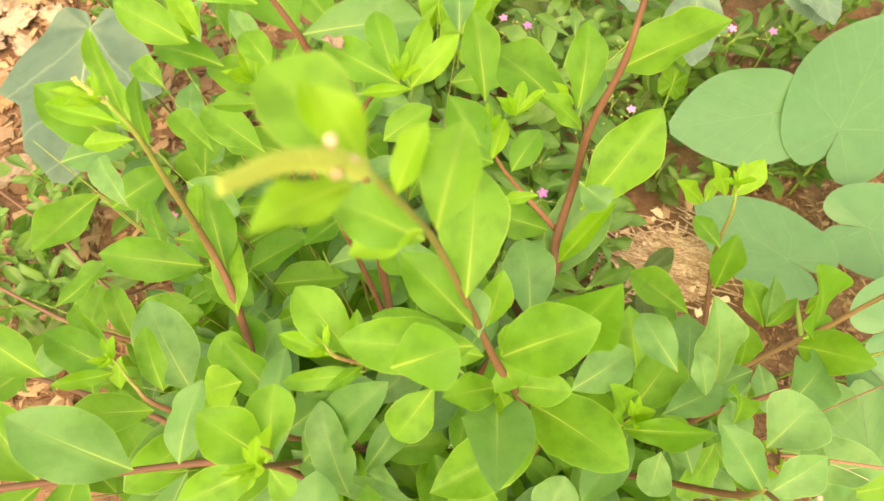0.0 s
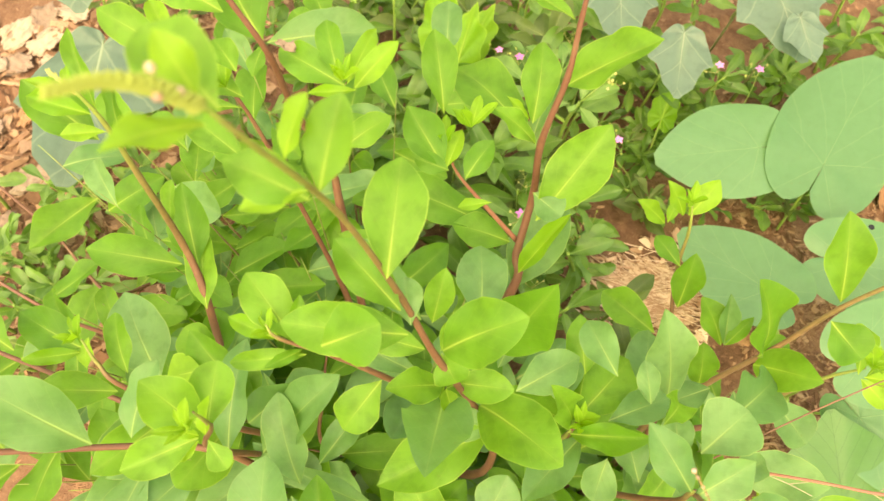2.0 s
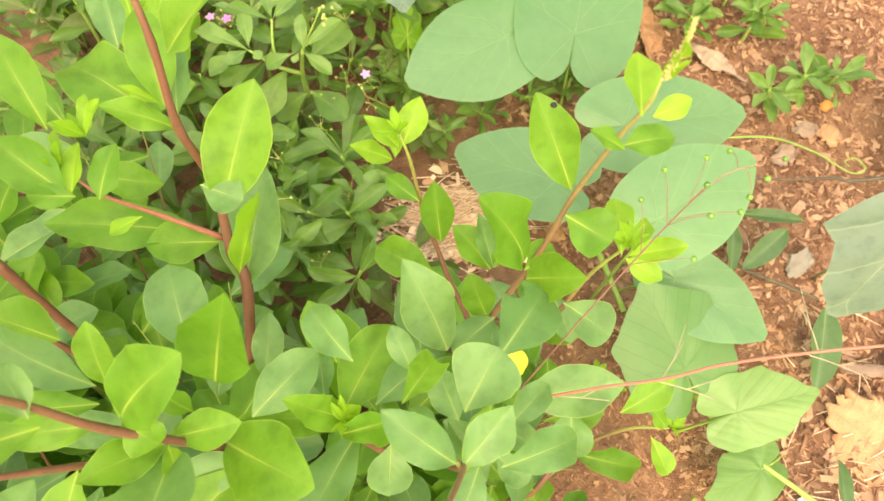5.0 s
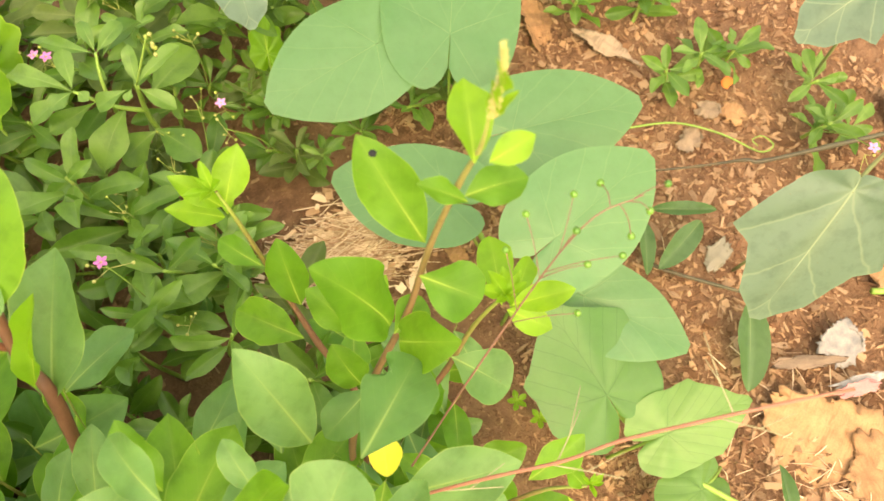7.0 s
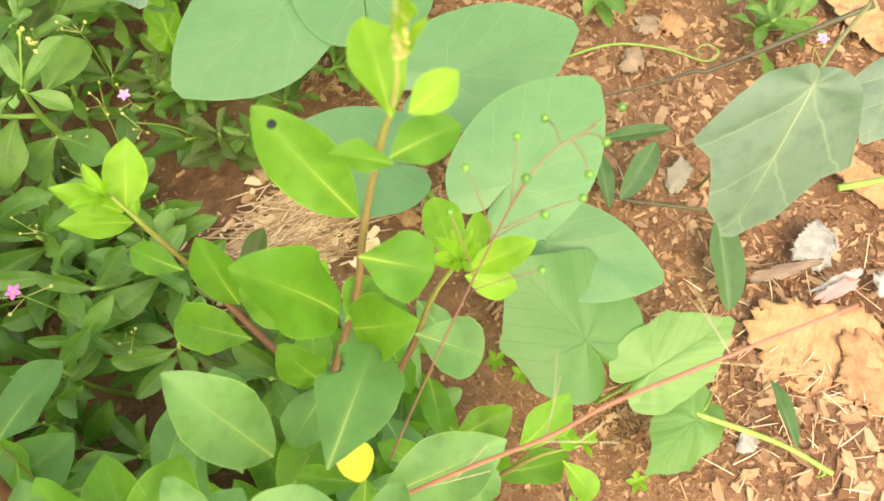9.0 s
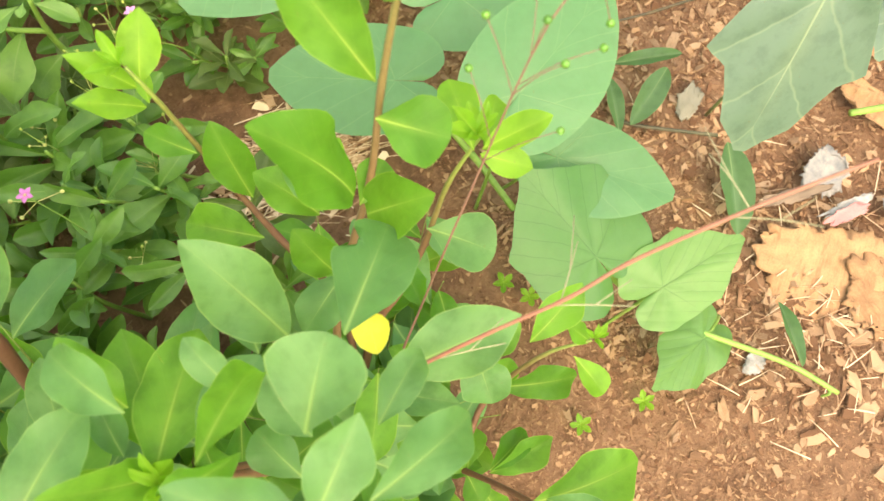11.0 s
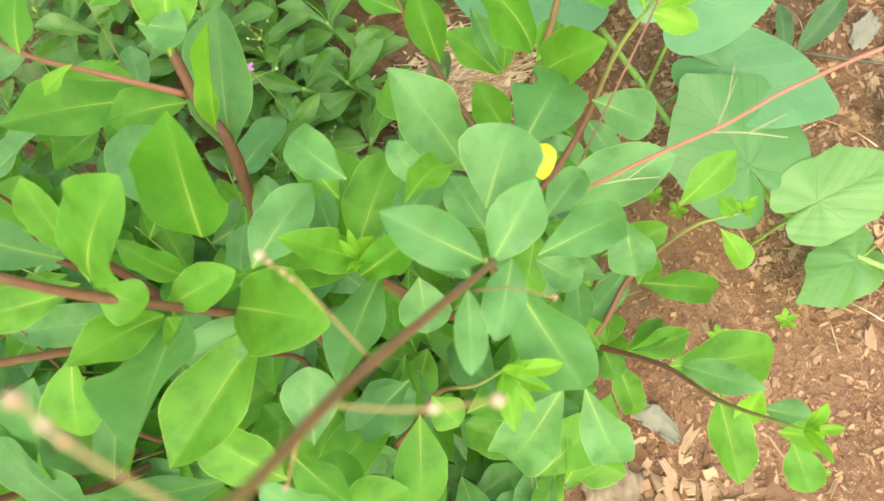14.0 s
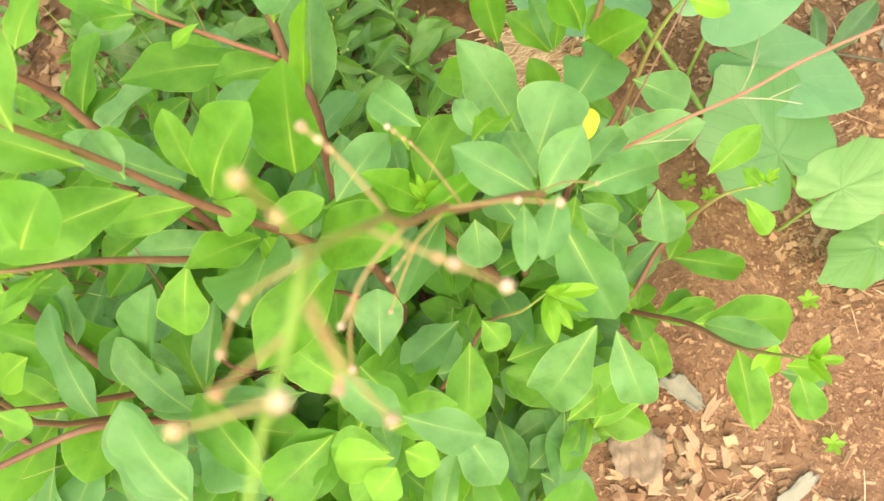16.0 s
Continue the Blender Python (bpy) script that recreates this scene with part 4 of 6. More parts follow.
outer(low_l, MATURE,
      (0.305, 0.034, 0.155, 0.370, 0.005, 0.122, 0.0323),
      (0.300, 0.056, 0.091, 0.336, 0.057, 0.068, 0.0187),
      (0.299, 0.055, 0.091, 0.347, 0.042, 0.067, 0.0211),
      (0.288, 0.065, 0.094, 0.288, 0.091, 0.111, 0.0181),
      (0.290, 0.066, 0.094, 0.310, 0.083, 0.081, 0.0194),
      (0.288, 0.065, 0.094, 0.283, 0.045, 0.091, 0.0190),
      (0.290, 0.055, 0.091, 0.283, 0.017, 0.051, 0.0221),
      (0.318, 0.006, 0.162, 0.297, -0.038, 0.163, 0.0279),
      (0.315, -0.018, 0.253, 0.308, -0.040, 0.249, 0.0171))
outer(low_l, BLUISH,
      (0.313, 0.030, 0.154, 0.337, -0.004, 0.182, 0.0183))
outer(low_l, YOUNG,
      (0.317, -0.015, 0.155, 0.336, -0.003, 0.178, 0.0149),
      (0.312, -0.012, 0.254, 0.324, -0.022, 0.264, 0.0134))
outer(low_w, MATURE,
      (0.122, 0.090, 0.270, 0.106, 0.128, 0.292, 0.0292),
      (0.124, 0.066, 0.241, 0.142, 0.091, 0.248, 0.0271),
      (0.185, 0.082, 0.252, 0.160, 0.047, 0.242, 0.0255),
      (0.198, 0.083, 0.278, 0.201, 0.066, 0.273, 0.0169))
outer(low_w, BLUISH,
      (0.146, 0.093, 0.289, 0.163, 0.121, 0.297, 0.0251),
      (0.063, 0.186, 0.276, 0.027, 0.180, 0.275, 0.0238),
      (0.012, 0.197, 0.264, 0.028, 0.153, 0.238, 0.0186),
      (0.090, 0.110, 0.243, 0.006, 0.154, 0.257, 0.0187))
outer(tall, YOUNG,
      (0.370, 0.190, 0.409, 0.383, 0.217, 0.410, 0.0150),
      (0.374, 0.188, 0.409, 0.390, 0.187, 0.413, 0.0100),
      (0.329, 0.203, 0.278, 0.341, 0.213, 0.284, 0.0081))
outer(slim_b, BLUISH,
      (0.354, 0.174, 0.216, 0.373, 0.143, 0.209, 0.0324))
outer(slim_b, YOUNG,
      (0.379, 0.171, 0.285, 0.395, 0.205, 0.278, 0.0174),
      (0.383, 0.169, 0.286, 0.406, 0.186, 0.277, 0.0106),
      (0.382, 0.169, 0.285, 0.408, 0.157, 0.301, 0.0139),
      (0.380, 0.168, 0.285, 0.394, 0.150, 0.280, 0.0137))
outer(central, BLUISH,
      (0.120, 0.195, 0.355, 0.086, 0.236, 0.377, 0.0210))
outer(central, MATURE,
      (0.116, 0.172, 0.400, 0.059, 0.177, 0.412, 0.0251),
      (0.122, 0.175, 0.367, 0.089, 0.184, 0.376, 0.0158))
outer(low_w, BLUISH,
      (0.052, 0.136, 0.274, 0.083, 0.169, 0.289, 0.0179),
      (0.043, 0.124, 0.282, 0.033, 0.173, 0.306, 0.0267),
      (0.004, 0.141, 0.297, 0.018, 0.200, 0.325, 0.0213),
      (0.030, 0.075, 0.296, 0.033, 0.134, 0.324, 0.0407))
outer(low_w, MATURE,
      (0.058, 0.075, 0.270, 0.055, 0.127, 0.295, 0.0251),
      (0.055, 0.069, 0.266, 0.105, 0.075, 0.272, 0.0277),
      (0.123, 0.052, 0.273, 0.101, 0.069, 0.283, 0.0225),
      (0.118, 0.046, 0.271, 0.095, 0.040, 0.273, 0.0189),
      (0.132, 0.097, 0.279, 0.142, 0.062, 0.271, 0.0230),
      (0.124, 0.065, 0.254, 0.163, 0.057, 0.255, 0.0257),
      (-0.018, 0.161, 0.291, -0.033, 0.190, 0.306, 0.0208))
outer(low_stem, MATURE,
      (0.008, 0.178, 0.305, -0.017, 0.208, 0.322, 0.0246))
outer(right_stem, BLUISH,
      (0.191, 0.307, 0.358, 0.205, 0.335, 0.373, 0.0189))
outer(rosette_b, MATURE,
      (0.214, 0.177, 0.295, 0.213, 0.210, 0.309, 0.0196))
outer(rosette_b, BLUISH,
      (0.166, 0.200, 0.237, 0.184, 0.233, 0.252, 0.0184),
      (0.201, 0.165, 0.290, 0.209, 0.188, 0.300, 0.0128))
outer(central, YOUNG,
      (0.087, 0.157, 0.589, 0.071, 0.144, 0.600, 0.0090),
      (0.099, 0.167, 0.543, 0.080, 0.162, 0.543, 0.0091),
      (0.093, 0.175, 0.547, 0.102, 0.185, 0.563, 0.0091))


# ---- budding stalk ends ----
def bud_twig(parent, points, sizes, pale=2):
    """A thin twig with round buds towards its end."""
    twig = part("twig", tube(bmesh.new(), points, 0.00034, 0.00026, 6), TWIG, parent)
    line = smooth_line(points, 10)
    for k, (f, r) in enumerate(sizes):
        bm = bmesh.new()
        ball(bm, line[min(int(f * len(line)), len(line) - 1)], r * 0.58, (1, 1, 1.2))
        part("bud", bm, PALE_BUD if k < pale else BUD, twig)


bud_twig(budding, [(0.2177, 0.0708, 0.4614), (0.216, 0.086, 0.470), (0.2123, 0.0970, 0.4713)], [(1, .0015), (.86, .0010), (.75, .0009), (.62, .0008)])
bud_twig(budding, [(0.2048, 0.0557, 0.520), (0.2035, 0.0645, 0.530), (0.2011, 0.0718, 0.5318)], [(1, .0016), (.74, .0011), (.6, .0010)])
bud_twig(budding, [(0.2130, 0.0640, 0.487), (0.225, 0.055, 0.494), (0.2346, 0.0502, 0.4881)], [(1, .0019), (.6, .0013)])
bud_twig(budding, [(0.2400, 0.0843, 0.400), (0.248, 0.074, 0.425), (0.254, 0.065, 0.435)], [(1, .0011)])
bud_twig(budding, [(0.2150, 0.0665, 0.480), (0.203, 0.068, 0.467), (0.1914, 0.0661, 0.4601)], [(1, .0012), (.85, .0009), (.7, .0008)])
bud_twig(budding, [(0.2030, 0.0680, 0.467), (0.194, 0.066, 0.455), (0.1852, 0.0634, 0.4433)], [(1, .0012)])
bud_twig(budding, [(0.2063, 0.0570, 0.508), (0.196, 0.052, 0.512), (0.1860, 0.0466, 0.509)], [(1, .0012), (.85, .0010), (.72, .0008)])
bud_twig(budding, [(0.1930, 0.0505, 0.512), (0.186, 0.046, 0.505), (0.1804, 0.0424, 0.494)], [(1, .0015)])
bud_twig(budding, [(0.2022, 0.0478, 0.539), (0.2103, 0.0344, 0.5462), (0.2151, 0.0298, 0.5363)], [(1, .0018), (.55, .0015), (.45, .0013)])
bud_twig(budding, [(0.1978, 0.0402, 0.5575), (0.1990, 0.0402, 0.566), (0.1995, 0.0419, 0.5767)], [(1, .0014), (.65, .0012)], 0)
bud_twig(budding, [(0.1978, 0.0402, 0.5575), (0.184, 0.045, 0.546), (0.1712, 0.0473, 0.528)], [(1, .0014), (.6, .0011), (.45, .0010)])
bud_twig(budding, [(0.195, 0.034, 0.560), (0.192, 0.030, 0.548), (0.190, 0.028, 0.545)], [(1, .0015), (.75, .0011)], 1)
bud_twig(budding, [(0.196, 0.035, 0.560), (0.193, 0.029, 0.548), (0.193, 0.022, 0.540)], [(1, .0018)])
bud_twig(budding, [(0.193, 0.032, 0.562), (0.186, 0.032, 0.560), (0.181, 0.032, 0.558)], [(1, .0014)], 0)
bud_twig(budding, [(0.189, 0.026, 0.565), (0.183, 0.028, 0.562), (0.175, 0.031, 0.558)], [(1, .0017)], 0)
bud_twig(budding, [(0.188, 0.025, 0.565), (0.191, 0.024, 0.570), (0.193, 0.023, 0.574)], [(1, .0016)])

# ---- berry stalk and long pink stalk ----
panicle = branch(shrub_b, [(0.306, 0.136, 0.218), (0.360, 0.155, 0.291), (0.399, 0.164, 0.368), (0.423, 0.161, 0.378)], 0.0006, 0.0005, RED_TWIG, "berry_stalk")
stalk = smooth_line([(0.306, 0.136, 0.218), (0.360, 0.155, 0.291), (0.399, 0.164, 0.368), (0.423, 0.161, 0.378)], 20)
for place in ((0.389, 0.181, 0.363), (0.407, 0.177, 0.367), (0.417, 0.175, 0.369), (0.398, 0.164, 0.371), (0.418, 0.154, 0.360), (0.429, 0.158, 0.362), (0.412, 0.150, 0.357), (0.399, 0.154, 0.357), (0.380, 0.178, 0.344), (0.441, 0.163, 0.363), (0.393, 0.144, 0.331)):
    p = Vector(place)
    foot = min(stalk, key=lambda q: (q - p).length + 0.3 * abs(q.z + 0.02 - p.z))
    foot = stalk[max(0, stalk.index(foot) - 4)]
    bm = tube(bmesh.new(), [foot, (foot + p) / 2 + Vector((0, 0, 0.003)), p], 0.00022, 0.00018, 5)
    twig = part("twig", bm, RED_TWIG, panicle)
    bm = bmesh.new()
    ball(bm, p, 0.0015, (1, 1, 1), 12, 8)
    part("berry", bm, BERRY, panicle)
STALK = [(0.294, 0.122, 0.272), (0.304, 0.1195, 0.279), (0.332, 0.110, 0.296), (0.359, 0.100, 0.311), (0.380, 0.0950, 0.322), (0.405, 0.086, 0.335), (0.432, 0.076, 0.342), (0.458, 0.066, 0.344)]
long_stalk = branch(shrub_b, STALK, 0.0009, 0.0017, PINK_STEM, "long_stalk")
pink = smooth_line(STALK, 20)
for t, d in ((0.40, (0.022, -0.020, 0.0)), (0.42, (0.020, 0.012, 0.0)), (0.75, (0.02, -0.022, 0.0)), (0.78, (0.004, 0.022, 0.0)), (0.18, (0.026, -0.014, -0.002))):
    foot = pink[int(t * (len(pink) - 1))]
    tipp = foot + Vector(d)
    bm = tube(bmesh.new(), [foot, (foot + tipp) / 2 + Vector((0, 0, 0.002)), tipp], 0.0003, 0.0002, 5)
    tube(bm, [(foot + tipp) / 2 + Vector((0, 0, 0.002)), tipp + Vector((0.006, 0.008, 0))], 0.00025, 0.00015, 5)
    part("twig", bm, PALE_TWIG, long_stalk)


# ---- undergrowth of the shrubs ----
def filler(plant, root, tip, count, r, low, high):
    """A low leafy shoot that fills the shrub's inside."""
    root, tip = Vector(root), Vector(tip)
    mid = (root + tip) / 2 + Vector((0, 0, -0.03))
    shoot = branch(plant, [root, mid, tip], r, r * 0.2, GREEN_TIP_STEM, "branch")
    line = smooth_line([root, mid, tip], 20)
    for k in range(count):
        f = 0.35 + 0.65 * (k + 0.5) / count
        p = line[int(f * (len(line) - 1))]
        a = 2.4 * k + rng.uniform(-0.5, 0.5)
        size = rng.uniform(low, high)
        way = Vector((math.cos(a), math.sin(a), rng.uniform(-0.1, 0.45))).normalized()
        wide = size * rng.uniform(0.42, 0.58)
        # left out so that the outer leaves stay in the camera's view
        if hides_outer(p + way * size / 2):
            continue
        add_leaf(shoot, p, p + way * size, wide, (BLUISH if rng.random() < 0.4 else MATURE)[rng.randrange(6)], rng.uniform(-25, 25))


for k in range(16):
    filler(shrub, ROOT, (rng.uniform(-0.18, 0.04), rng.uniform(0.24, 0.42), rng.uniform(0.14, 0.27)), 9, 0.0034, 0.04, 0.065)
for k in range(10):
    filler(shrub, ROOT, (rng.uniform(-0.17, -0.01), rng.uniform(0.07, 0.21), rng.uniform(0.13, 0.26)), 9, 0.0034, 0.04, 0.065)
for k in range(34):
    a = rng.uniform(0, 2 * math.pi)
    d = math.sqrt(rng.random())
    x, y = 0.05 + 0.19 * d * math.cos(a), 0.19 + 0.12 * d * math.sin(a)
    filler(shrub, ROOT, (x, y, rng.uniform(0.10, 0.21)), 9, 0.0034, 0.04, 0.065)
for k in range(16):
    a = rng.uniform(0, 2 * math.pi)
    d = math.sqrt(rng.random())
    x, y = 0.200 + 0.070 * d * math.cos(a), 0.095 + 0.095 * d * math.sin(a)
    filler(shrub_b, ROOT_B, (x, y, rng.uniform(0.07, 0.16)), 9, 0.0032, 0.04, 0.065)
for k in range(26):
    x, y = rng.uniform(-0.10, 0.165), rng.uniform(-0.10, 0.085)
    filler(shrub_b, (0.113, 0.083, 0.000), (x, y, rng.uniform(0.08, 0.175)), 9, 0.0030, 0.04, 0.07)

for place in ((-0.054, 0.176, 0.270), (-0.036, 0.157, 0.260), (-0.017, 0.174, 0.250), (-0.068, 0.155, 0.250), (-0.048, 0.183, 0.270), (-0.029, 0.143, 0.270), (-0.061, 0.145, 0.280), (-0.021, 0.117, 0.260), (-0.032, 0.206, 0.250), (-0.003, 0.120, 0.240), (-0.009, 0.180, 0.260), (0.012, 0.145, 0.250), (-0.216, 0.257, 0.180), (-0.189, 0.207, 0.210), (-0.143, 0.169, 0.240), (-0.167, 0.150, 0.250), (-0.153, 0.217, 0.180), (-0.151, 0.138, 0.240), (-0.111, 0.131, 0.250), (-0.221, 0.297, 0.140)):
    filler(shrub, ROOT, place, 8, 0.0026, 0.045, 0.07)
for place in ((-0.055, 0.408, 0.330), (-0.082, 0.356, 0.330), (-0.101, 0.320, 0.300), (-0.006, 0.429, 0.310), (-0.089, 0.301, 0.260), (-0.063, 0.363, 0.260), (-0.089, 0.431, 0.280), (-0.034, 0.456, 0.300), (0.056, 0.448, 0.300), (-0.072, 0.393, 0.260), (-0.012, 0.400, 0.280), (0.147, 0.492, 0.240), (0.102, 0.425, 0.260), (0.027, 0.369, 0.220), (0.059, 0.430, 0.240)):
    filler(shrub, (0.055, 0.245, -0.008), place, 7, 0.0022, 0.034, 0.056)
for place in ((0.324, 0.254, 0.120), (0.325, 0.215, 0.120), (0.354, 0.207, 0.100), (0.358, 0.166, 0.100), (0.318, 0.165, 0.130), (0.357, 0.121, 0.100), (0.283, 0.161, 0.150), (0.294, 0.100, 0.200), (0.327, 0.115, 0.160), (0.268, 0.090, 0.200), (0.325, 0.079, 0.140), (0.291, 0.139, 0.200), (0.389, 0.215, 0.090), (0.175, 0.018, 0.080), (0.182, -0.009, 0.070), (0.148, 0.017, 0.100), (0.159, 0.046, 0.120), (0.199, 0.050, 0.120), (0.315, 0.098, 0.140), (0.286, 0.089, 0.120), (0.124, 0.024, 0.130), (0.176, 0.132, 0.150), (0.190, 0.128, 0.140), (0.066, 0.120, 0.150), (0.178, 0.118, 0.150), (0.210, 0.180, 0.150), (0.152, 0.077, 0.150), (0.112, 0.158, 0.150), (0.160, 0.110, 0.120)):
    filler(shrub_b, ROOT_B, place, 8, 0.0022, 0.034, 0.055)


# ---- small flowering weeds ----
WEEDS = []


def weed(x, y, height, count, size, spread=0.5, kind=None):
    """A small weed: a short stem with leaves spread round it."""
    kind = kind or rng.choice((PALE_WEED, PALE_WEED, WEED, WEED, WEED, OLIVE_WEED))
    ob = thing("flowering_weed", (x, y, ground_height(x, y) - 0.003), "small dark green leafy weed on bare soil", "weed", "weeds")
    z0 = ground_height(x, y) - 0.003
    if (x - 0.25) ** 2 + (y - 0.49) ** 2 < 0.065 ** 2:
        # low round the tallest weed
        height, size = min(height, 0.045), min(size, 0.055)
    if x > 0.31 and 0.36 < y < 0.56:
        # low under the vine's broad leaves
        height, size = min(height, 0.03), min(size, 0.045)
    top = Vector((x + rng.uniform(-0.02, 0.02), y + rng.uniform(-0.02, 0.02), height))
    stem = [(x, y, z0), ((x + top.x) / 2 + rng.uniform(-0.008, 0.008), (y + top.y) / 2, height * 0.55), top]
    part("stem", tube(bmesh.new(), stem, 0.0022, 0.0014, 6, 4), GREEN_STEM, ob)
    line = smooth_line(stem, 12)
    for k in range(count):
        f = 1 - 0.75 * ((k + 0.5) / count) ** 1.6
        p = line[int(f * (len(line) - 1))]
        a = 2.4 * k + rng.uniform(-0.3, 0.3)
        s = size * rng.uniform(0.6, 1.1) * (1.1 - 0.45 * f)
        way = Vector((math.cos(a), math.sin(a), rng.uniform(-0.15, 0.45) + spread * f * 0.6)).normalized()
        add_leaf(ob, p, p + way * s, s * rng.uniform(0.28, 0.38), kind[rng.randrange(6)], rng.uniform(-38, 38))
    WEEDS.append((ob, line[len(line) // 2]))
    return ob


def nearest_weed(p):
    return min(WEEDS, key=lambda w: (w[1].xy - p.xy).length)


def flower(place, r=0.0040):
    """A five-petalled pink flower on a thread of a stalk from the nearest weed, with a few round buds."""
    p = Vector(place)
    ob, foot = nearest_weed(p)
    part("flower_stalk", tube(bmesh.new(), [foot, (foot + p) / 2 + Vector((0.003, 0, 0.004)), p], 0.0007, 0.0004, 5), GREEN_STEM, ob)
    bloom = bmesh.new()
    for k in range(5):
        m = Matrix.Translation(p) @ Matrix.Rotation(2 * math.pi * k / 5, 4, "Z") @ Matrix.Rotation(radians(24), 4, "X")
        rows = []
        for f, w in ((0.08, 0.10), (0.45, 0.36), (0.8, 0.40), (1.1, 0.24), (1.28, 0.03)):
            rows.append([bloom.verts.new(m @ Vector((u * w * r, f * r, r * (0.10 * u * u - 0.22 * f * f)))) for u in (-1, 0, 1)])
        for a, b in zip(rows, rows[1:]):
            for q in (0, 1):
                bloom.faces.new((a[q], a[q + 1], b[q + 1], b[q]))
    sides = bmesh.ops.extrude_face_region(bloom, geom=list(bloom.faces))
    bmesh.ops.translate(bloom, verts=[g for g in sides["geom"] if isinstance(g, bmesh.types.BMVert)], vec=(0, 0, 0.0002))
    head = part("flower", bloom, PETAL, ob, "pink five-petalled flower")
    bm = bmesh.new()
    ball(bm, p + Vector((0, 0, 0.0006)), r * 0.26)
    part("flower_centre", bm, PALE_BUD, head)
    for k in range(3):
        q = p + Vector((rng.uniform(-0.016, 0.016), rng.uniform(-0.016, 0.016), rng.uniform(-0.015, 0.002)))
        bm = tube(bmesh.new(), [p - Vector((0, 0, 0.012)), q], 0.0003, 0.0002, 5)
        ball(bm, q, 0.0013)
        part("bud", bm, SPIKE, ob)


def spray(place):
    """A thread of a stalk from the nearest weed that forks into small round yellowish buds."""
    p = Vector(place)
    ob, foot = nearest_weed(p)
    stalk = part("flower_stalk", tube(bmesh.new(), [foot, (foot + p) / 2 + Vector((0.003, 0, 0.004)), p], 0.0007, 0.0004, 5), GREEN_STEM, ob)
    for k in range(4):
        q = p + Vector((rng.uniform(-0.012, 0.012), rng.uniform(-0.012, 0.012), rng.uniform(-0.012, 0.006)))
        bm = tube(bmesh.new(), [p - Vector((0, 0, 0.012)), q], 0.0003, 0.0002, 5)
        ball(bm, q, rng.uniform(0.0009, 0.0014), (1, 1, 1.2))
        part("bud", bm, SPIKE, stalk)


spots = []
STRAW_AT = (0.348, 0.339)
for k in range(4000):
    x, y = rng.uniform(0.04, 0.40), rng.uniform(0.23, 0.75)
    # soil stays bare round the straw and under the broad leaves
    if (x - STRAW_AT[0]) ** 2 + (y - STRAW_AT[1]) ** 2 < 0.075 ** 2 or x > 0.285 + 0.9 * max(0, y - 0.38) and y < 0.48 or x - 0.08 < 1.25 * (0.31 - y):
        continue
    if all((x - a) ** 2 + (y - b) ** 2 > 0.037 ** 2 for a, b in spots):
        spots.append((x, y))
for x, y in spots[:110]:
    weed(x, y, rng.uniform(0.03, 0.12), rng.randrange(6, 11), rng.uniform(0.058, 0.088))
for x, y in ((0.696, 0.320), (0.763, 0.313), (0.782, 0.212), (0.804, 0.253), (0.736, 0.320), (0.813, 0.203)):
    weed(x, y, rng.uniform(0.028, 0.042), 9, 0.048, 0.1, PALE_WEED)
for t in ((-0.322, 0.404, 0.035), (-0.292, 0.335, 0.035), (-0.256, 0.367, 0.035), (-0.258, 0.448, 0.036), (-0.271, 0.299, 0.034), (-0.192, 0.428, 0.051), (-0.153, 0.456, 0.051), (-0.088, 0.381, 0.050), (-0.021, 0.381, 0.050), (0.146, 0.695, 0.037), (0.181, 0.712, 0.037), (0.097, 0.715, 0.038), (0.234, 0.622, 0.037), (0.427, 0.548, 0.036)):
    weed(t[0], t[1], rng.uniform(0.04, 0.08), 12, 0.05)
for x, y in ((0.228, 0.471), (0.218, 0.422), (0.196, 0.445)):
    weed(x, y, 0.05, 12, 0.070, 0.1, OLIVE_WEED)
for x, y, h in ((0.247, 0.365, 0.072), (0.236, 0.352, 0.060), (0.221, 0.382, 0.075), (0.190, 0.340, 0.070)):
    weed(x, y, h, 13, 0.034, 0.4, BLUE_WEED)

# the tallest weed, with two leafy shoots on one thick green stem
tall_weed = thing("tall_weed", (0.262, 0.507, -0.002), "tall fleshy weed with spoon-shaped green leaves behind the shrub", "weed")
for points, r0, r1 in (
        ([(0.271, 0.486, 0.143), (0.264, 0.494, 0.100), (0.262, 0.499, 0.057), (0.262, 0.507, -0.002)], 0.0016, 0.0032),
        ([(0.264, 0.494, 0.100), (0.245, 0.497, 0.120), (0.228, 0.506, 0.142)], 0.0022, 0.0012),
        ([(0.245, 0.497, 0.120), (0.250, 0.508, 0.140), (0.257, 0.519, 0.154)], 0.0016, 0.0010),
        ([(0.271, 0.486, 0.143), (0.284, 0.485, 0.165), (0.297, 0.487, 0.184)], 0.0009, 0.0006),
):
    part("stem", tube(bmesh.new(), points, r0, r1, 8), GREEN_STEM, tall_weed)
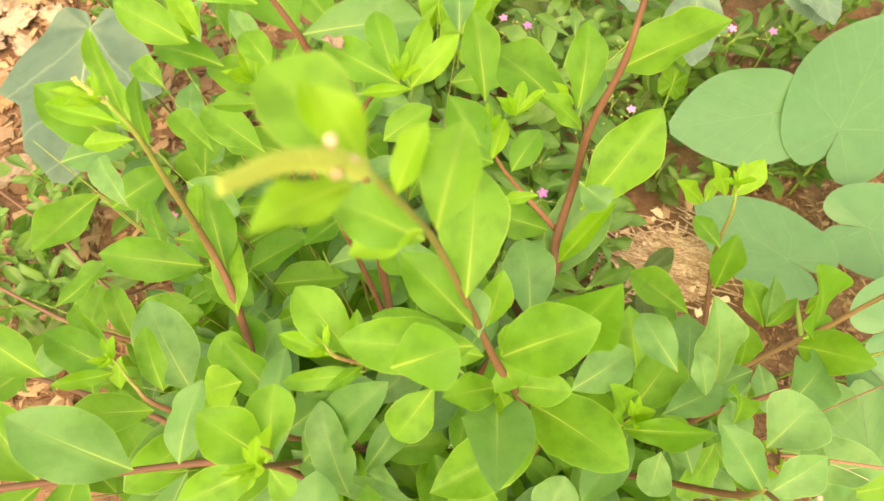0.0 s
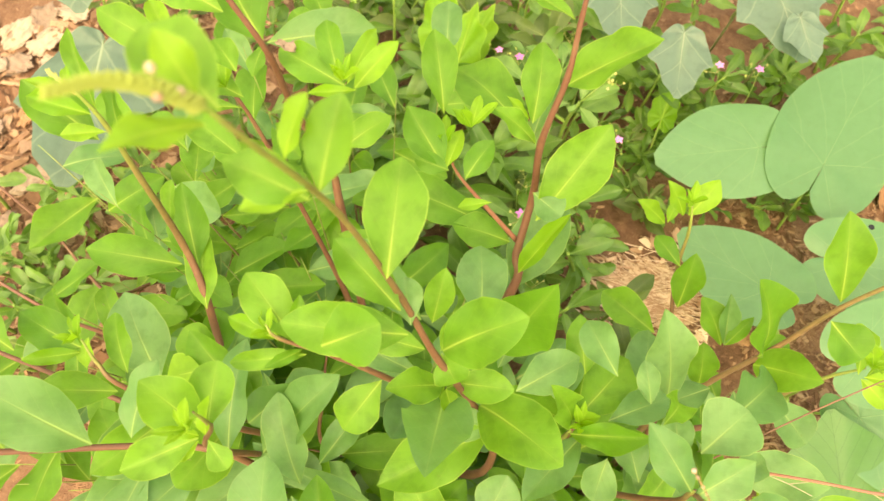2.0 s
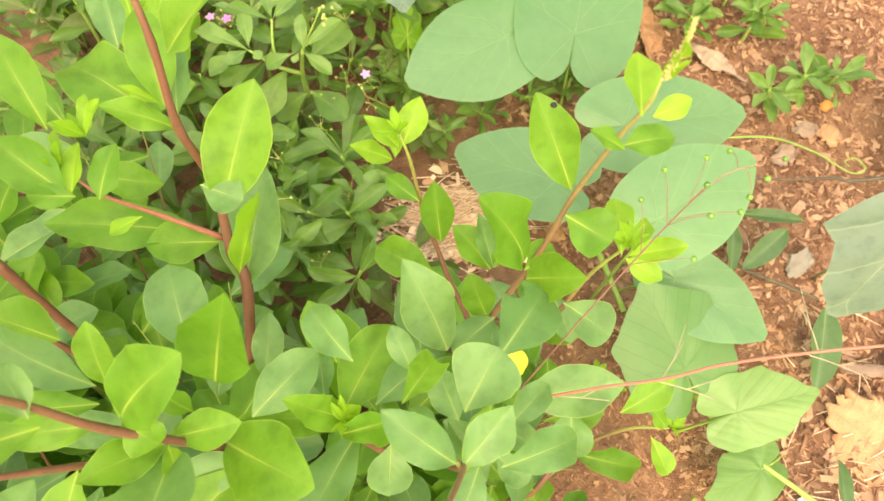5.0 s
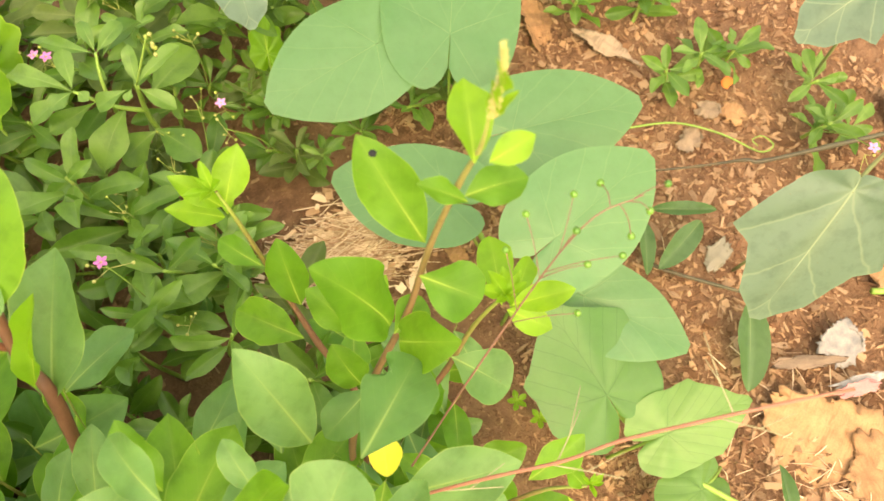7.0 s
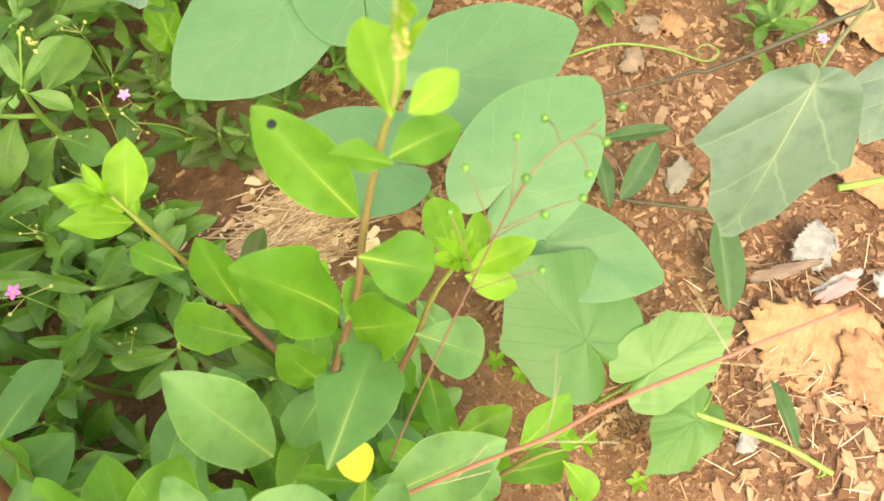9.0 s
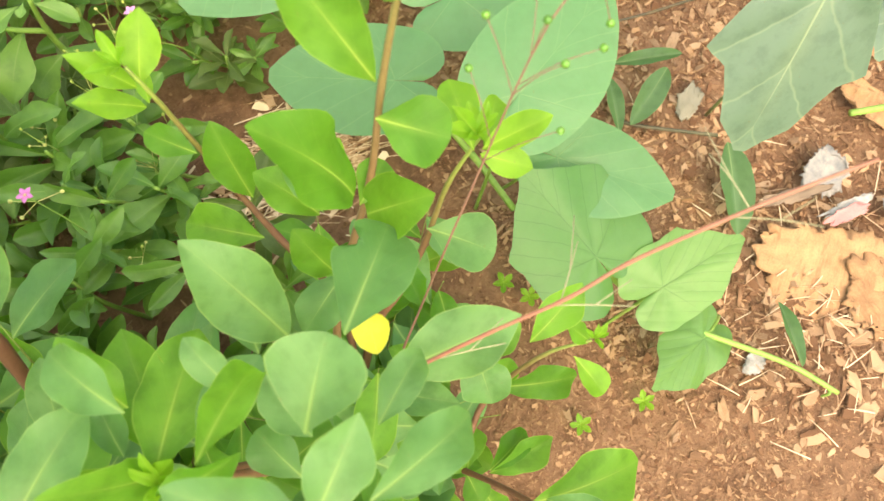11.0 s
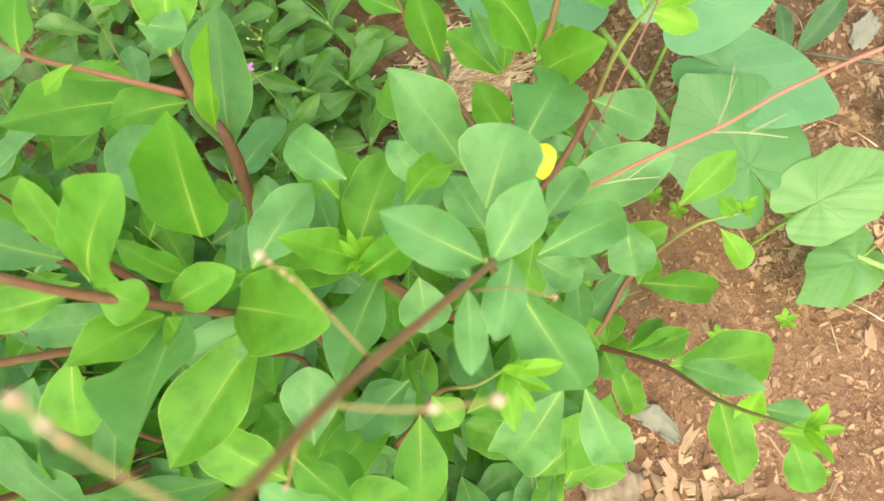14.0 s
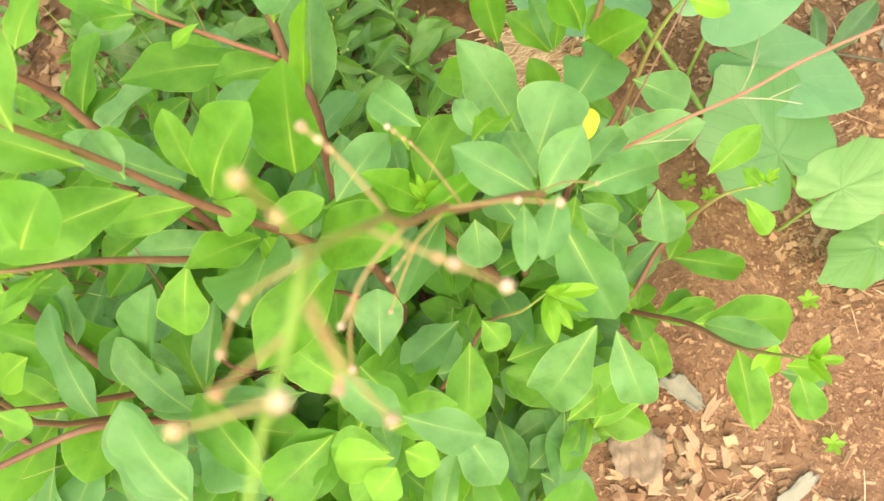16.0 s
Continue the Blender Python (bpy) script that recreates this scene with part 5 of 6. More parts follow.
for kind, rows in (
        (PALE_WEED, [
            (0.271, 0.486, 0.143, 0.313, 0.502, 0.142, 0.012),
            (0.272, 0.485, 0.146, 0.281, 0.508, 0.160, 0.012),
            (0.263, 0.488, 0.140, 0.236, 0.493, 0.130, 0.015),
            (0.271, 0.485, 0.138, 0.287, 0.466, 0.122, 0.015),
            (0.267, 0.481, 0.148, 0.259, 0.474, 0.146, 0.007),
            (0.228, 0.507, 0.140, 0.190, 0.551, 0.138, 0.015),
            (0.229, 0.505, 0.146, 0.236, 0.539, 0.150, 0.014),
            (0.226, 0.508, 0.140, 0.206, 0.502, 0.140, 0.013),
            (0.223, 0.514, 0.132, 0.186, 0.516, 0.118, 0.017),
            (0.232, 0.501, 0.146, 0.235, 0.491, 0.144, 0.010),
            (0.256, 0.522, 0.150, 0.225, 0.555, 0.148, 0.012),
            (0.257, 0.520, 0.154, 0.259, 0.546, 0.160, 0.010),
            (0.257, 0.520, 0.152, 0.284, 0.538, 0.150, 0.013),
        ]),
        (WEED, [
            (0.258, 0.525, 0.140, 0.295, 0.559, 0.120, 0.022),
            (0.253, 0.498, 0.110, 0.212, 0.467, 0.093, 0.028),
            (0.264, 0.475, 0.100, 0.285, 0.429, 0.105, 0.027),
            (0.275, 0.499, 0.110, 0.323, 0.531, 0.095, 0.033),
            (0.234, 0.515, 0.110, 0.189, 0.521, 0.095, 0.017),
            (0.262, 0.483, 0.085, 0.225, 0.480, 0.070, 0.029),
        ])):
    for k, (bx, by, bz, tx, ty, tz, width) in enumerate(rows):
        add_leaf(tall_weed, (bx, by, bz), (tx, ty, tz), width, kind[k % 6], rng.uniform(-12, 12))
for k in range(6):
    bm = bmesh.new()
    ball(bm, (0.297 + rng.uniform(-0.004, 0.004), 0.487 + rng.uniform(-0.004, 0.004), 0.184 - 0.004 * k), 0.0015, (1, 1, 1.3))
    part("bud", bm, SPIKE, tall_weed)
WEEDS.append((tall_weed, Vector((0.264, 0.494, 0.100))))
for k in range(46):
    weed(rng.uniform(-0.30, 0.06), rng.uniform(0.42, 0.80), rng.uniform(0.03, 0.09), rng.randrange(8, 14), rng.uniform(0.036, 0.056))
for t in ((-0.379, 0.490, 0.040), (-0.328, 0.432, 0.040), (-0.351, 0.400, 0.040), (-0.279, 0.400, 0.050), (-0.292, 0.350, 0.050), (-0.334, 0.333, 0.050), (-0.263, 0.439, 0.050), (-0.301, 0.289, 0.060), (-0.235, 0.345, 0.060), (-0.301, 0.480, 0.040)):
    weed(t[0], t[1], rng.uniform(0.04, 0.09), 11, 0.05, 0.4, PALE_WEED)
for t in ((0.365, 0.431, 0.030), (0.419, 0.436, 0.030), (0.482, 0.428, 0.030), (0.337, 0.480, 0.030), (0.514, 0.413, 0.030)):
    weed(t[0], t[1], rng.uniform(0.03, 0.05), 9, 0.042)
for t in ((0.378, 0.622, 0.030), (0.319, 0.583, 0.030), (0.489, 0.584, 0.030), (0.553, 0.606, 0.030), (0.609, 0.620, 0.030), (0.465, 0.696, 0.030), (0.357, 0.527, 0.030), (0.354, 0.426, 0.030), (0.514, 0.421, 0.030), (0.539, 0.574, 0.030), (0.412, 0.587, 0.030), (0.632, 0.680, 0.030), (0.137, 0.641, 0.050), (0.188, 0.605, 0.050), (0.531, 0.591, 0.030), (0.691, 0.520, 0.030), (0.686, 0.463, 0.030), (0.718, 0.402, 0.030), (0.352, 0.577, 0.036), (0.390, 0.543, 0.036), (0.446, 0.569, 0.036), (0.471, 0.537, 0.036), (0.359, 0.516, 0.036), (0.528, 0.586, 0.036), (0.424, 0.587, 0.036), (0.565, 0.536, 0.036), (0.731, 0.523, 0.035), (0.725, 0.451, 0.035), (0.673, 0.439, 0.035)):
    weed(t[0], t[1], rng.uniform(0.04, 0.08), 11, 0.05)
weed(*(0.278, 0.550), 0.11, 12, 0.052)
for x, y in ((0.600, 0.620), (0.660, 0.600), (0.725, 0.560), (0.775, 0.520), (0.700, 0.660), (0.780, 0.620), (0.550, 0.665), (0.830, 0.580), (0.640, 0.540), (0.600, 0.700), (0.520, 0.720), (0.745, 0.690), (0.845, 0.500), (0.700, 0.600)):
    weed(x, y, rng.uniform(0.03, 0.07), 10, 0.060)
for x, y in ((0.672, 0.480), (0.735, 0.400), (0.700, 0.530)):
    weed(x, y, 0.045, 7, 0.086, 0.1, PALE_WEED)
for f in ((0.319, 0.478, 0.086), (0.200, 0.353, 0.170), (0.471, 0.540, 0.110), (0.431, 0.548, 0.110), (0.204, 0.602, 0.090), (-0.126, 0.387, 0.120), (0.741, 0.157, 0.100), (0.220, 0.557, 0.130)):
    flower(f)

for f in ((0.293, 0.555, 0.100), (0.270, 0.461, 0.110), (0.312, 0.451, 0.090), (0.302, 0.487, 0.090), (0.283, 0.392, 0.070), (0.259, 0.369, 0.090), (0.214, 0.321, 0.090), (0.259, 0.438, 0.100), (0.324, 0.544, 0.100), (0.284, 0.608, 0.100), (0.206, 0.575, 0.100), (0.220, 0.443, 0.090), (0.215, 0.414, 0.120)):
    spray(f)


# ---- broad-leaved creeper ----
creeper = thing("creeper", (0.467, 0.110, 0.000), "creeping vine with large heart-shaped blue-green leaves", "vine")


def broad(parent, place, tip, width, mesh, unit=1.32, stalk=True, tilt=0.0, mat=GREEN_STEM, label=""):
    """One broad leaf on its own stalk."""
    p, q = Vector(place), Vector(tip)
    ob = part("leaf", mesh, None, parent, label, leaf_pose(p, q, width / unit if width else (q - p).length * 0.84, tilt))
    if stalk:
        away = (p - q).normalized()
        foot = p + away * 0.035 + Vector((0, 0, -0.002))
        foot.z = 0.0
        part("leaf_stalk", tube(bmesh.new(), [foot, (foot + p) / 2 + Vector((0, 0, 0.006)), p - Vector((0, 0, 0.001))], 0.0016, 0.0012, 6), mat, parent)
    return ob


broad(creeper, (0.455, 0.456, 0.092), (0.340, 0.448, 0.091), 0.101, HEART[0], 1.10)
broad(creeper, (0.518, 0.434, 0.092), (0.601, 0.555, 0.112), 0.122, HEART[1], 1.10)
broad(creeper, (0.430, 0.304, 0.088), (0.361, 0.381, 0.072), 0.084, HEART[2], 1.10)
broad(creeper, (0.510, 0.323, 0.095), (0.627, 0.291, 0.085), 0.091, HEART[0], 1.10)
broad(creeper, (0.465, 0.215, 0.158), (0.558, 0.230, 0.166), 0.085, HEART[1], 1.10)
broad(creeper, (0.475, 0.178, 0.100), (0.522, 0.101, 0.091), 0.068, HEART[2], 1.10)
broad(creeper, (0.451, 0.113, 0.081), (0.442, 0.189, 0.118), 0.102, BROADLOBED, 1.42)
broad(creeper, (0.477, 0.065, 0.066), (0.546, 0.054, 0.074), 0.074, TOOTHED[0], 1.42)
broad(creeper, (0.482, 0.016, 0.034), (0.419, 0.017, 0.046), 0.060, TOOTHED[1], 1.42)
nightshade = thing("nightshade", (0.842, 0.145, 0.000), "broad-leaved weed with grey-green angular leaves and pale veins", "weed")
nightshade_b = thing("nightshade", (-0.275, 0.739, 0.000), "broad-leaved weed with grey-green angular leaves over litter", "weed")
nightshade_c = thing("nightshade", (0.502, 0.801, 0.000), "broad-leaved weed with drooping grey-green angular leaves", "weed")
broad(nightshade, (0.617, 0.132, 0.210), (0.559, 0.100, 0.112), None, LOBED[0], mat=OLIVE_STEM)
broad(nightshade, (0.789, 0.253, 0.170), (0.706, 0.251, 0.150), None, LOBED[1], mat=OLIVE_STEM)
broad(nightshade, (0.751, 0.101, 0.120), (0.691, 0.082, 0.100), None, LOBED[0], mat=OLIVE_STEM)
broad(nightshade_b, (-0.166, 0.521, 0.220), (-0.180, 0.370, 0.210), None, LOBED[1], mat=OLIVE_STEM)
broad(nightshade_b, (-0.218, 0.682, 0.240), (-0.203, 0.572, 0.200), None, LOBED[0], mat=OLIVE_STEM)
broad(nightshade_c, (0.333, 0.645, 0.150), (0.325, 0.557, 0.130), None, LOBED[0], mat=OLIVE_STEM)
broad(nightshade_c, (0.385, 0.559, 0.150), (0.368, 0.489, 0.130), None, LOBED[1], mat=OLIVE_STEM)
broad(nightshade_c, (0.470, 0.608, 0.180), (0.492, 0.506, 0.150), None, LOBED[0], mat=OLIVE_STEM)
broad(nightshade_c, (0.485, 0.544, 0.180), (0.490, 0.494, 0.170), None, LOBED[1], mat=OLIVE_STEM)
part("stem", tube(bmesh.new(), [(0.616, 0.131, 0.205), (0.661, 0.141, 0.190), (0.848, 0.157, 0.050)], 0.0013, 0.0018, 6), OLIVE_STEM, nightshade)
part("stem", tube(bmesh.new(), [(0.752, 0.039, 0.020), (0.712, 0.063, 0.020)], 0.003, 0.003, 6), GREEN_STEM, nightshade)
part("stem", tube(bmesh.new(), [(0.627, 0.255, 0.012), (0.662, 0.236, 0.016), (0.693, 0.215, 0.032), (0.704, 0.206, 0.033), (0.752, 0.183, 0.050), (0.823, 0.152, 0.070)], 0.0009, 0.0024, 7, knots=0.25), DARK_STEM, nightshade)
part("vine_stem", tube(bmesh.new(), [(0.456, 0.100, 0.058), (0.466, 0.081, 0.032), (0.477, 0.037, 0.031), (0.491, 0.010, 0.031), (0.519, -0.040, 0.025), (0.533, -0.080, 0.020)], 0.0026, 0.0020, 8), GREEN_STEM, creeper)
part("vine_stem", tube(bmesh.new(), [(0.449, 0.279, 0.047), (0.450, 0.231, 0.033), (0.451, 0.237, 0.033), (0.445, 0.182, 0.033)], 0.0026, 0.0026, 8), GREEN_STEM, creeper)
part("tendril", tube(bmesh.new(), [(0.632, 0.305, 0.010), (0.675, 0.284, 0.012), (0.707, 0.251, 0.010), (0.726, 0.219, 0.008), (0.739, 0.216, 0.012), (0.736, 0.229, 0.013), (0.726, 0.231, 0.012), (0.727, 0.224, 0.011)], 0.0013, 0.0004, 6), GREEN_STEM, creeper)
part("tuft", tube(bmesh.new(), [(0.533, -0.068, 0.015), (0.529, -0.076, 0.020), (0.526, -0.077, 0.010)], 0.0016, 0.001, 6), GREEN_STEM, creeper)

vine_tip = thing("curled_seedling", (0.378, 0.491, 0.000), "seedling with one crinkled bright yellow-green leaf", "seedling")
broad(vine_tip, (0.378, 0.521, 0.060), (0.390, 0.548, 0.078), 0.034, CURLED, 1.42)

toothed_weed = thing("toothed_weed", (0.156, 0.571, 0.000), "weed with pale bright green toothed leaves behind the shrub", "weed")
broad(toothed_weed, (0.156, 0.571, 0.110), (0.181, 0.627, 0.140), 0.047, CURLED, 1.42)
broad(toothed_weed, (0.136, 0.613, 0.110), (0.148, 0.664, 0.140), 0.043, CURLED, 1.42)
broad(toothed_weed, (0.171, 0.608, 0.090), (0.203, 0.652, 0.110), 0.042, CURLED, 1.42)
broad(toothed_weed, (0.147, 0.613, 0.090), (0.151, 0.647, 0.110), 0.033, CURLED, 1.42)

# narrow-leaved seedling
narrow = thing("narrow_leaved_seedling", (0.583, 0.174, 0.000), "seedling with long narrow dull green leaves on a dark stem", "seedling")
part("stem", tube(bmesh.new(), [(0.587, 0.202, 0.006), (0.573, 0.190, 0.006), (0.580, 0.173, 0.006), (0.623, 0.122, 0.008)], 0.0022, 0.0016, 6), DARK_STEM, narrow)
NARROW = blade_mesh("leaf", NARROW_LEAF, 0.75, 0.75, 0.12, 0.2, 0.05)
for a, b, w in (((0.619, 0.112, 0.018), (0.570, 0.052, 0.012), .029), ((0.632, 0.192, 0.015), (0.573, 0.176, 0.012), .022), ((0.600, 0.225, 0.015), (0.648, 0.192, 0.020), .013), ((0.561, 0.177, 0.012), (0.589, 0.219, 0.014), .014), ((0.523, -0.047, 0.031), (0.551, -0.004, 0.020), .012)):
    add_leaf(narrow, a, b, w, NARROW, 0)
sprout = thing("seedling", (0.425, 0.008, 0.000), "tiny pale green seedling in bare soil", "seedling", "seedlings")
for p in ((0.423, 0.009, 0.006), (0.375, 0.028, 0.006), (0.368, -0.091, 0.006), (0.412, 0.126, 0.010), (0.404, 0.147, 0.012)):
    for k in range(5):
        a = 1.25 * k + p[0] * 50
        add_leaf(sprout, p, Vector(p) + Vector((0.009 * math.cos(a), 0.009 * math.sin(a), 0.003)), 0.005, YOUNG[k % 4])


# ---- litter ----
def sheet_mesh(name, mat, w, h, crumple, seed, cells=10, ragged=0.35, thick=0.0007):
    """A curled, ragged sheet with some thickness: a dry leaf, bark or scrap of paper."""
    r = random.Random(seed)
    bm = bmesh.new()
    grid = []
    for j in range(cells + 1):
        row = []
        for i in range(cells + 1):
            u, v = 2 * i / cells - 1, 2 * j / cells - 1
            k = math.sqrt(1 - v * v / 2), math.sqrt(1 - u * u / 2)
            n = 1 + ragged * (noise.noise((u * 1.6 + seed, v * 1.6, seed)) + 0.6 * noise.noise((u * 5 + seed, v * 5, seed)) + 0.35 * noise.noise((u * 13, v * 13, seed))) * max(abs(u), abs(v))
            x, y = u * k[0] * n * w / 2, v * k[1] * n * h / 2
            z = 0.7 * crumple * (0.6 * noise.noise((x * 45 + seed, y * 45, seed)) + 0.35 * noise.noise((x * 130, y * 130, seed)) + 0.08 * noise.noise((x * 330, y * 330, seed)) + 0.35 * (u * u + v * v) * math.sin(seed + 2 * u))
            row.append(bm.verts.new((x, y, z + crumple * 0.5)))
        grid.append(row)
    for j in range(cells):
        for i in range(cells):
            bm.faces.new((grid[j][i], grid[j][i + 1], grid[j + 1][i + 1], grid[j + 1][i]))
    both = bmesh.ops.extrude_face_region(bm, geom=list(bm.faces))
    bmesh.ops.translate(bm, verts=[g for g in both["geom"] if isinstance(g, bmesh.types.BMVert)], vec=(0, 0, thick))
    bmesh.ops.recalc_face_normals(bm, faces=bm.faces)
    return mesh_of(name, bm, mat, crumple < 0.0105)


def litter(name, place, w, h, turn, mat, crumple, seed, label, category, lift=0.002, ragged=0.4):
    ob = new(name, sheet_mesh(name, mat, w, h, crumple, seed, 24, ragged))
    ob.matrix_basis = pose(place[0], place[1], ground_height(place[0], place[1]) + lift, rng.uniform(-6, 6), rng.uniform(-6, 6), turn)
    return tagged(ob, label, category)


litter("dry_leaf", (0.603, -0.018, 0.010), .085, .105, 30, DRY_LEAF, .009, 1, "large dry orange-brown leaf lying on chips", "dry leaf", 0.002, 0.30)
litter("dry_leaf", (0.620, -0.058, 0.010), .07, .06, 80, DRY_LEAF, .010, 2, "curled dry tan leaf lying on soil", "dry leaf")
litter("dry_leaf", (0.873, 0.157, 0.010), .045, .11, -10, DRY_LEAF, .012, 3, "long dry orange leaf lying on soil", "dry leaf")
litter("dry_leaf", (0.752, 0.040, 0.010), .03, .09, 15, DRY_LEAF, .010, 4, "dry tan leaf lying on soil", "dry leaf")
litter("dry_leaf", (0.806, 0.093, 0.010), .06, .03, 15, DRY_LEAF, .010, 5, "dry tan leaf beside a green stem", "dry leaf")
litter("dry_leaf", (0.632, 0.160, 0.006), .032, .018, 25, GREYGREEN_DRY, .004, 6, "small grey-green withered leaf on chips", "dry leaf")
litter("dry_leaf", (0.718, 0.281, 0.006), .022, .022, 25, PALE_DRY, .006, 7, "small white dry leaf on soil", "dry leaf")
litter("dry_leaf", (0.737, 0.265, 0.006), .022, .026, 25, DRY_LEAF, .008, 8, "small curled brown leaf on soil", "dry leaf")
litter("dry_leaf", (0.680, 0.393, 0.006), .024, .075, 28, PALE_DRY, .008, 9, "long pale curled leaf on soil", "dry leaf")
litter("dry_leaf", (0.635, 0.456, 0.006), .03, .07, -20, DRY_LEAF, .010, 10, "dry orange leaf among green leaves", "dry leaf")
litter("clod", (0.683, 0.265, 0.006), .028, .02, 10, PALE_DRY, .010, 11, "lump of pale dry soil", "clod")
litter("scrap", (0.752, 0.295, 0.006), .014, .010, 10, ORANGE, .004, 12, "small bright orange scrap on soil", "scrap")
petal = new("withered_petals", sheet_mesh("withered_petals", PALE_DRY, .0085, .006, .006, 41, 14, 0.6))
petal.matrix_basis = pose(0.0707, 0.2875, 0.4640, 8, -6, 25)
tagged(petal, "withered pinkish petals caught on a shrub leaf", "petals")
litter("packet", (0.666, 0.041, 0.012), .042, .032, 20, SILVER_PRINT, .007, 13, "crumpled silvery plastic packet on litter", "packet", 0.010)
litter("packet", (0.655, 0.010, 0.012), .048, .010, -18, PAPER, .004, 14, "torn white paper strip on litter", "paper", 0.014)
litter("packet", (0.646, 0.007, 0.014), .040, .011, -18, RED_PRINT, .003, 15, "red printed strip of a torn packet", "packet", 0.020)
litter("packet", (0.684, -0.018, 0.012), .022, .026, 10, PAPER, .006, 16, "torn white paper on litter", "paper", 0.012)
litter("bark_strip", (0.626, 0.046, 0.014), .06, .012, -28, PALE_DRY, .005, 17, "strip of pale bark on litter", "bark", 0.014)
litter("scrap", (0.507, -0.028, 0.006), .018, .014, 10, PAPER, .008, 18, "small scrap of white paper on soil", "paper")
litter("pale_leaf", (-0.376, 0.735, 0.006), 0.050, 0.036, 20, PALE_DRY, .010, 19, "crumpled pale dry leaf on chips", "dry leaf")
litter("pale_leaf", (-0.417, 0.749, 0.006), 0.058, 0.036, 60, PALE_DRY, .010, 20, "crumpled pale dry leaves on chips", "dry leaf")
litter("pale_leaf", (-0.440, 0.690, 0.006), 0.054, 0.032, 60, PALE_DRY, .010, 60, "crumpled pale dry leaf on chips", "dry leaf")
litter("pale_leaf", (-0.405, 0.700, 0.006), 0.043, 0.036, 151, PALE_DRY, .010, 61, "curled pale papery leaf on bark chips", "dry leaf")
litter("pale_leaf", (-0.360, 0.690, 0.006), 0.036, 0.029, 139, PALE_DRY, .010, 62, "crumpled pale dry leaf on chips", "dry leaf")
litter("pale_leaf", (-0.455, 0.640, 0.006), 0.043, 0.036, 33, PALE_DRY, .010, 63, "curled pale papery leaf on bark chips", "dry leaf")
litter("pale_leaf", (-0.385, 0.775, 0.006), 0.050, 0.036, 94, PALE_DRY, .010, 64, "crumpled pale dry leaf on chips", "dry leaf")
litter("pale_leaf", (-0.330, 0.735, 0.006), 0.036, 0.025, 154, PALE_DRY, .010, 65, "curled pale papery leaf on bark chips", "dry leaf")
litter("pale_leaf", (-0.420, 0.600, 0.006), 0.036, 0.029, 121, PALE_DRY, .010, 66, "crumpled pale dry leaf on chips", "dry leaf")
litter("pale_leaf", (-0.345, 0.780, 0.006), 0.043, 0.029, 160, PALE_DRY, .010, 67, "curled pale papery leaf on bark chips", "dry leaf")
litter("dry_leaf", (0.238, -0.020, 0.006), .05, .045, 60, PALE_DRY, .009, 21, "torn pale dry leaf at the shrub's foot", "dry leaf", 0.002, 0.25)
litter("dry_leaf", (0.297, 0.002, 0.006), .018, .04, 20, GREYGREEN_DRY, .006, 22, "small grey withered leaf on chips", "dry leaf")
litter("dry_leaf", (0.321, -0.108, 0.006), .05, .012, 10, GREYGREEN_DRY, .004, 23, "narrow grey-green dry leaf on soil", "dry leaf")
litter("bark_strip", (0.433, 0.286, 0.008), .016, .022, 20, DRY_LEAF, .008, 24, "small curled brown bark flake on soil", "bark")
litter("dry_leaf", (-0.354, 0.521, 0.006), .05, .03, 20, PALE_DRY, .012, 25, "dry pale leaf on chips", "dry leaf")
litter("dry_leaf", (-0.375, 0.628, 0.006), .05, .03, 70, DRY_LEAF, .012, 26, "dry brown leaf on chips", "dry leaf")
litter("dry_leaf", (-0.378, 0.463, 0.006), .045, .03, 70, PALE_DRY, .012, 27, "dry pale leaf on chips", "dry leaf")


def chip(bm, x, y, z, length, width, thick, turn, lean):
    """A splintered flake: an uneven many-sided slab, thinner at one end."""
    m = Matrix.Translation((x, y, z)) @ Euler((lean[0], lean[1], turn)).to_matrix().to_4x4()
    # a split slab: two ragged ends, two nearly straight sides
    half = rng.uniform(-0.12, 0.12)
    corners = [(-0.5, -0.42), (rng.uniform(-0.1, 0.1), -0.5), (0.5, -0.3), (0.44 + half, rng.uniform(-0.1, 0.2)), (0.52, 0.36), (rng.uniform(-0.1, 0.1), 0.5), (-0.48, 0.4)]
    if rng.random() < 0.5:
        corners.insert(0, (-0.42 + half, rng.uniform(-0.2, 0.1)))
    low, high = [], []
    for u, v in corners:
        px, py = (u + rng.uniform(-0.14, 0.14)) * length, (v + rng.uniform(-0.16, 0.16)) * width
        t = thick * (0.7 + 0.5 * px / length)
        low.append(bm.verts.new(m @ Vector((px, py, -t / 2))))
        high.append(bm.verts.new(m @ Vector((px * 0.95, py * 0.9, t / 2 + rng.uniform(-0.3, 0.3) * thick))))
    n = len(corners)
    bm.faces.new(low[::-1])
    bm.faces.new(high)
    for k in range(n):
        q = (k + 1) % n
        bm.faces.new((low[k], low[q], high[q], high[k]))


def scatter(name, mat, count, area, sizes, label, category, flat=0.25):
    """Loose bits beyond counting, joined."""
    bm = bmesh.new()
    for k in range(count):
        x, y = area()
        s = sizes[0] + (sizes[1] - sizes[0]) * rng.random() ** 2.2
        chip(bm, x, y, ground_height(x, y) + s * 0.10, s, s * rng.choice((rng.uniform(0.10, 0.28), rng.uniform(0.25, 0.75))), s * rng.uniform(0.04, 0.16), rng.uniform(0, 6.3), (rng.gauss(0, flat), rng.gauss(0, flat)))
    return tagged(new(name, mesh_of(name, bm, mat, False)), label, category, kind="stuff")


def anywhere():
    return rng.uniform(-0.5, 0.95), rng.uniform(-0.26, 0.95)


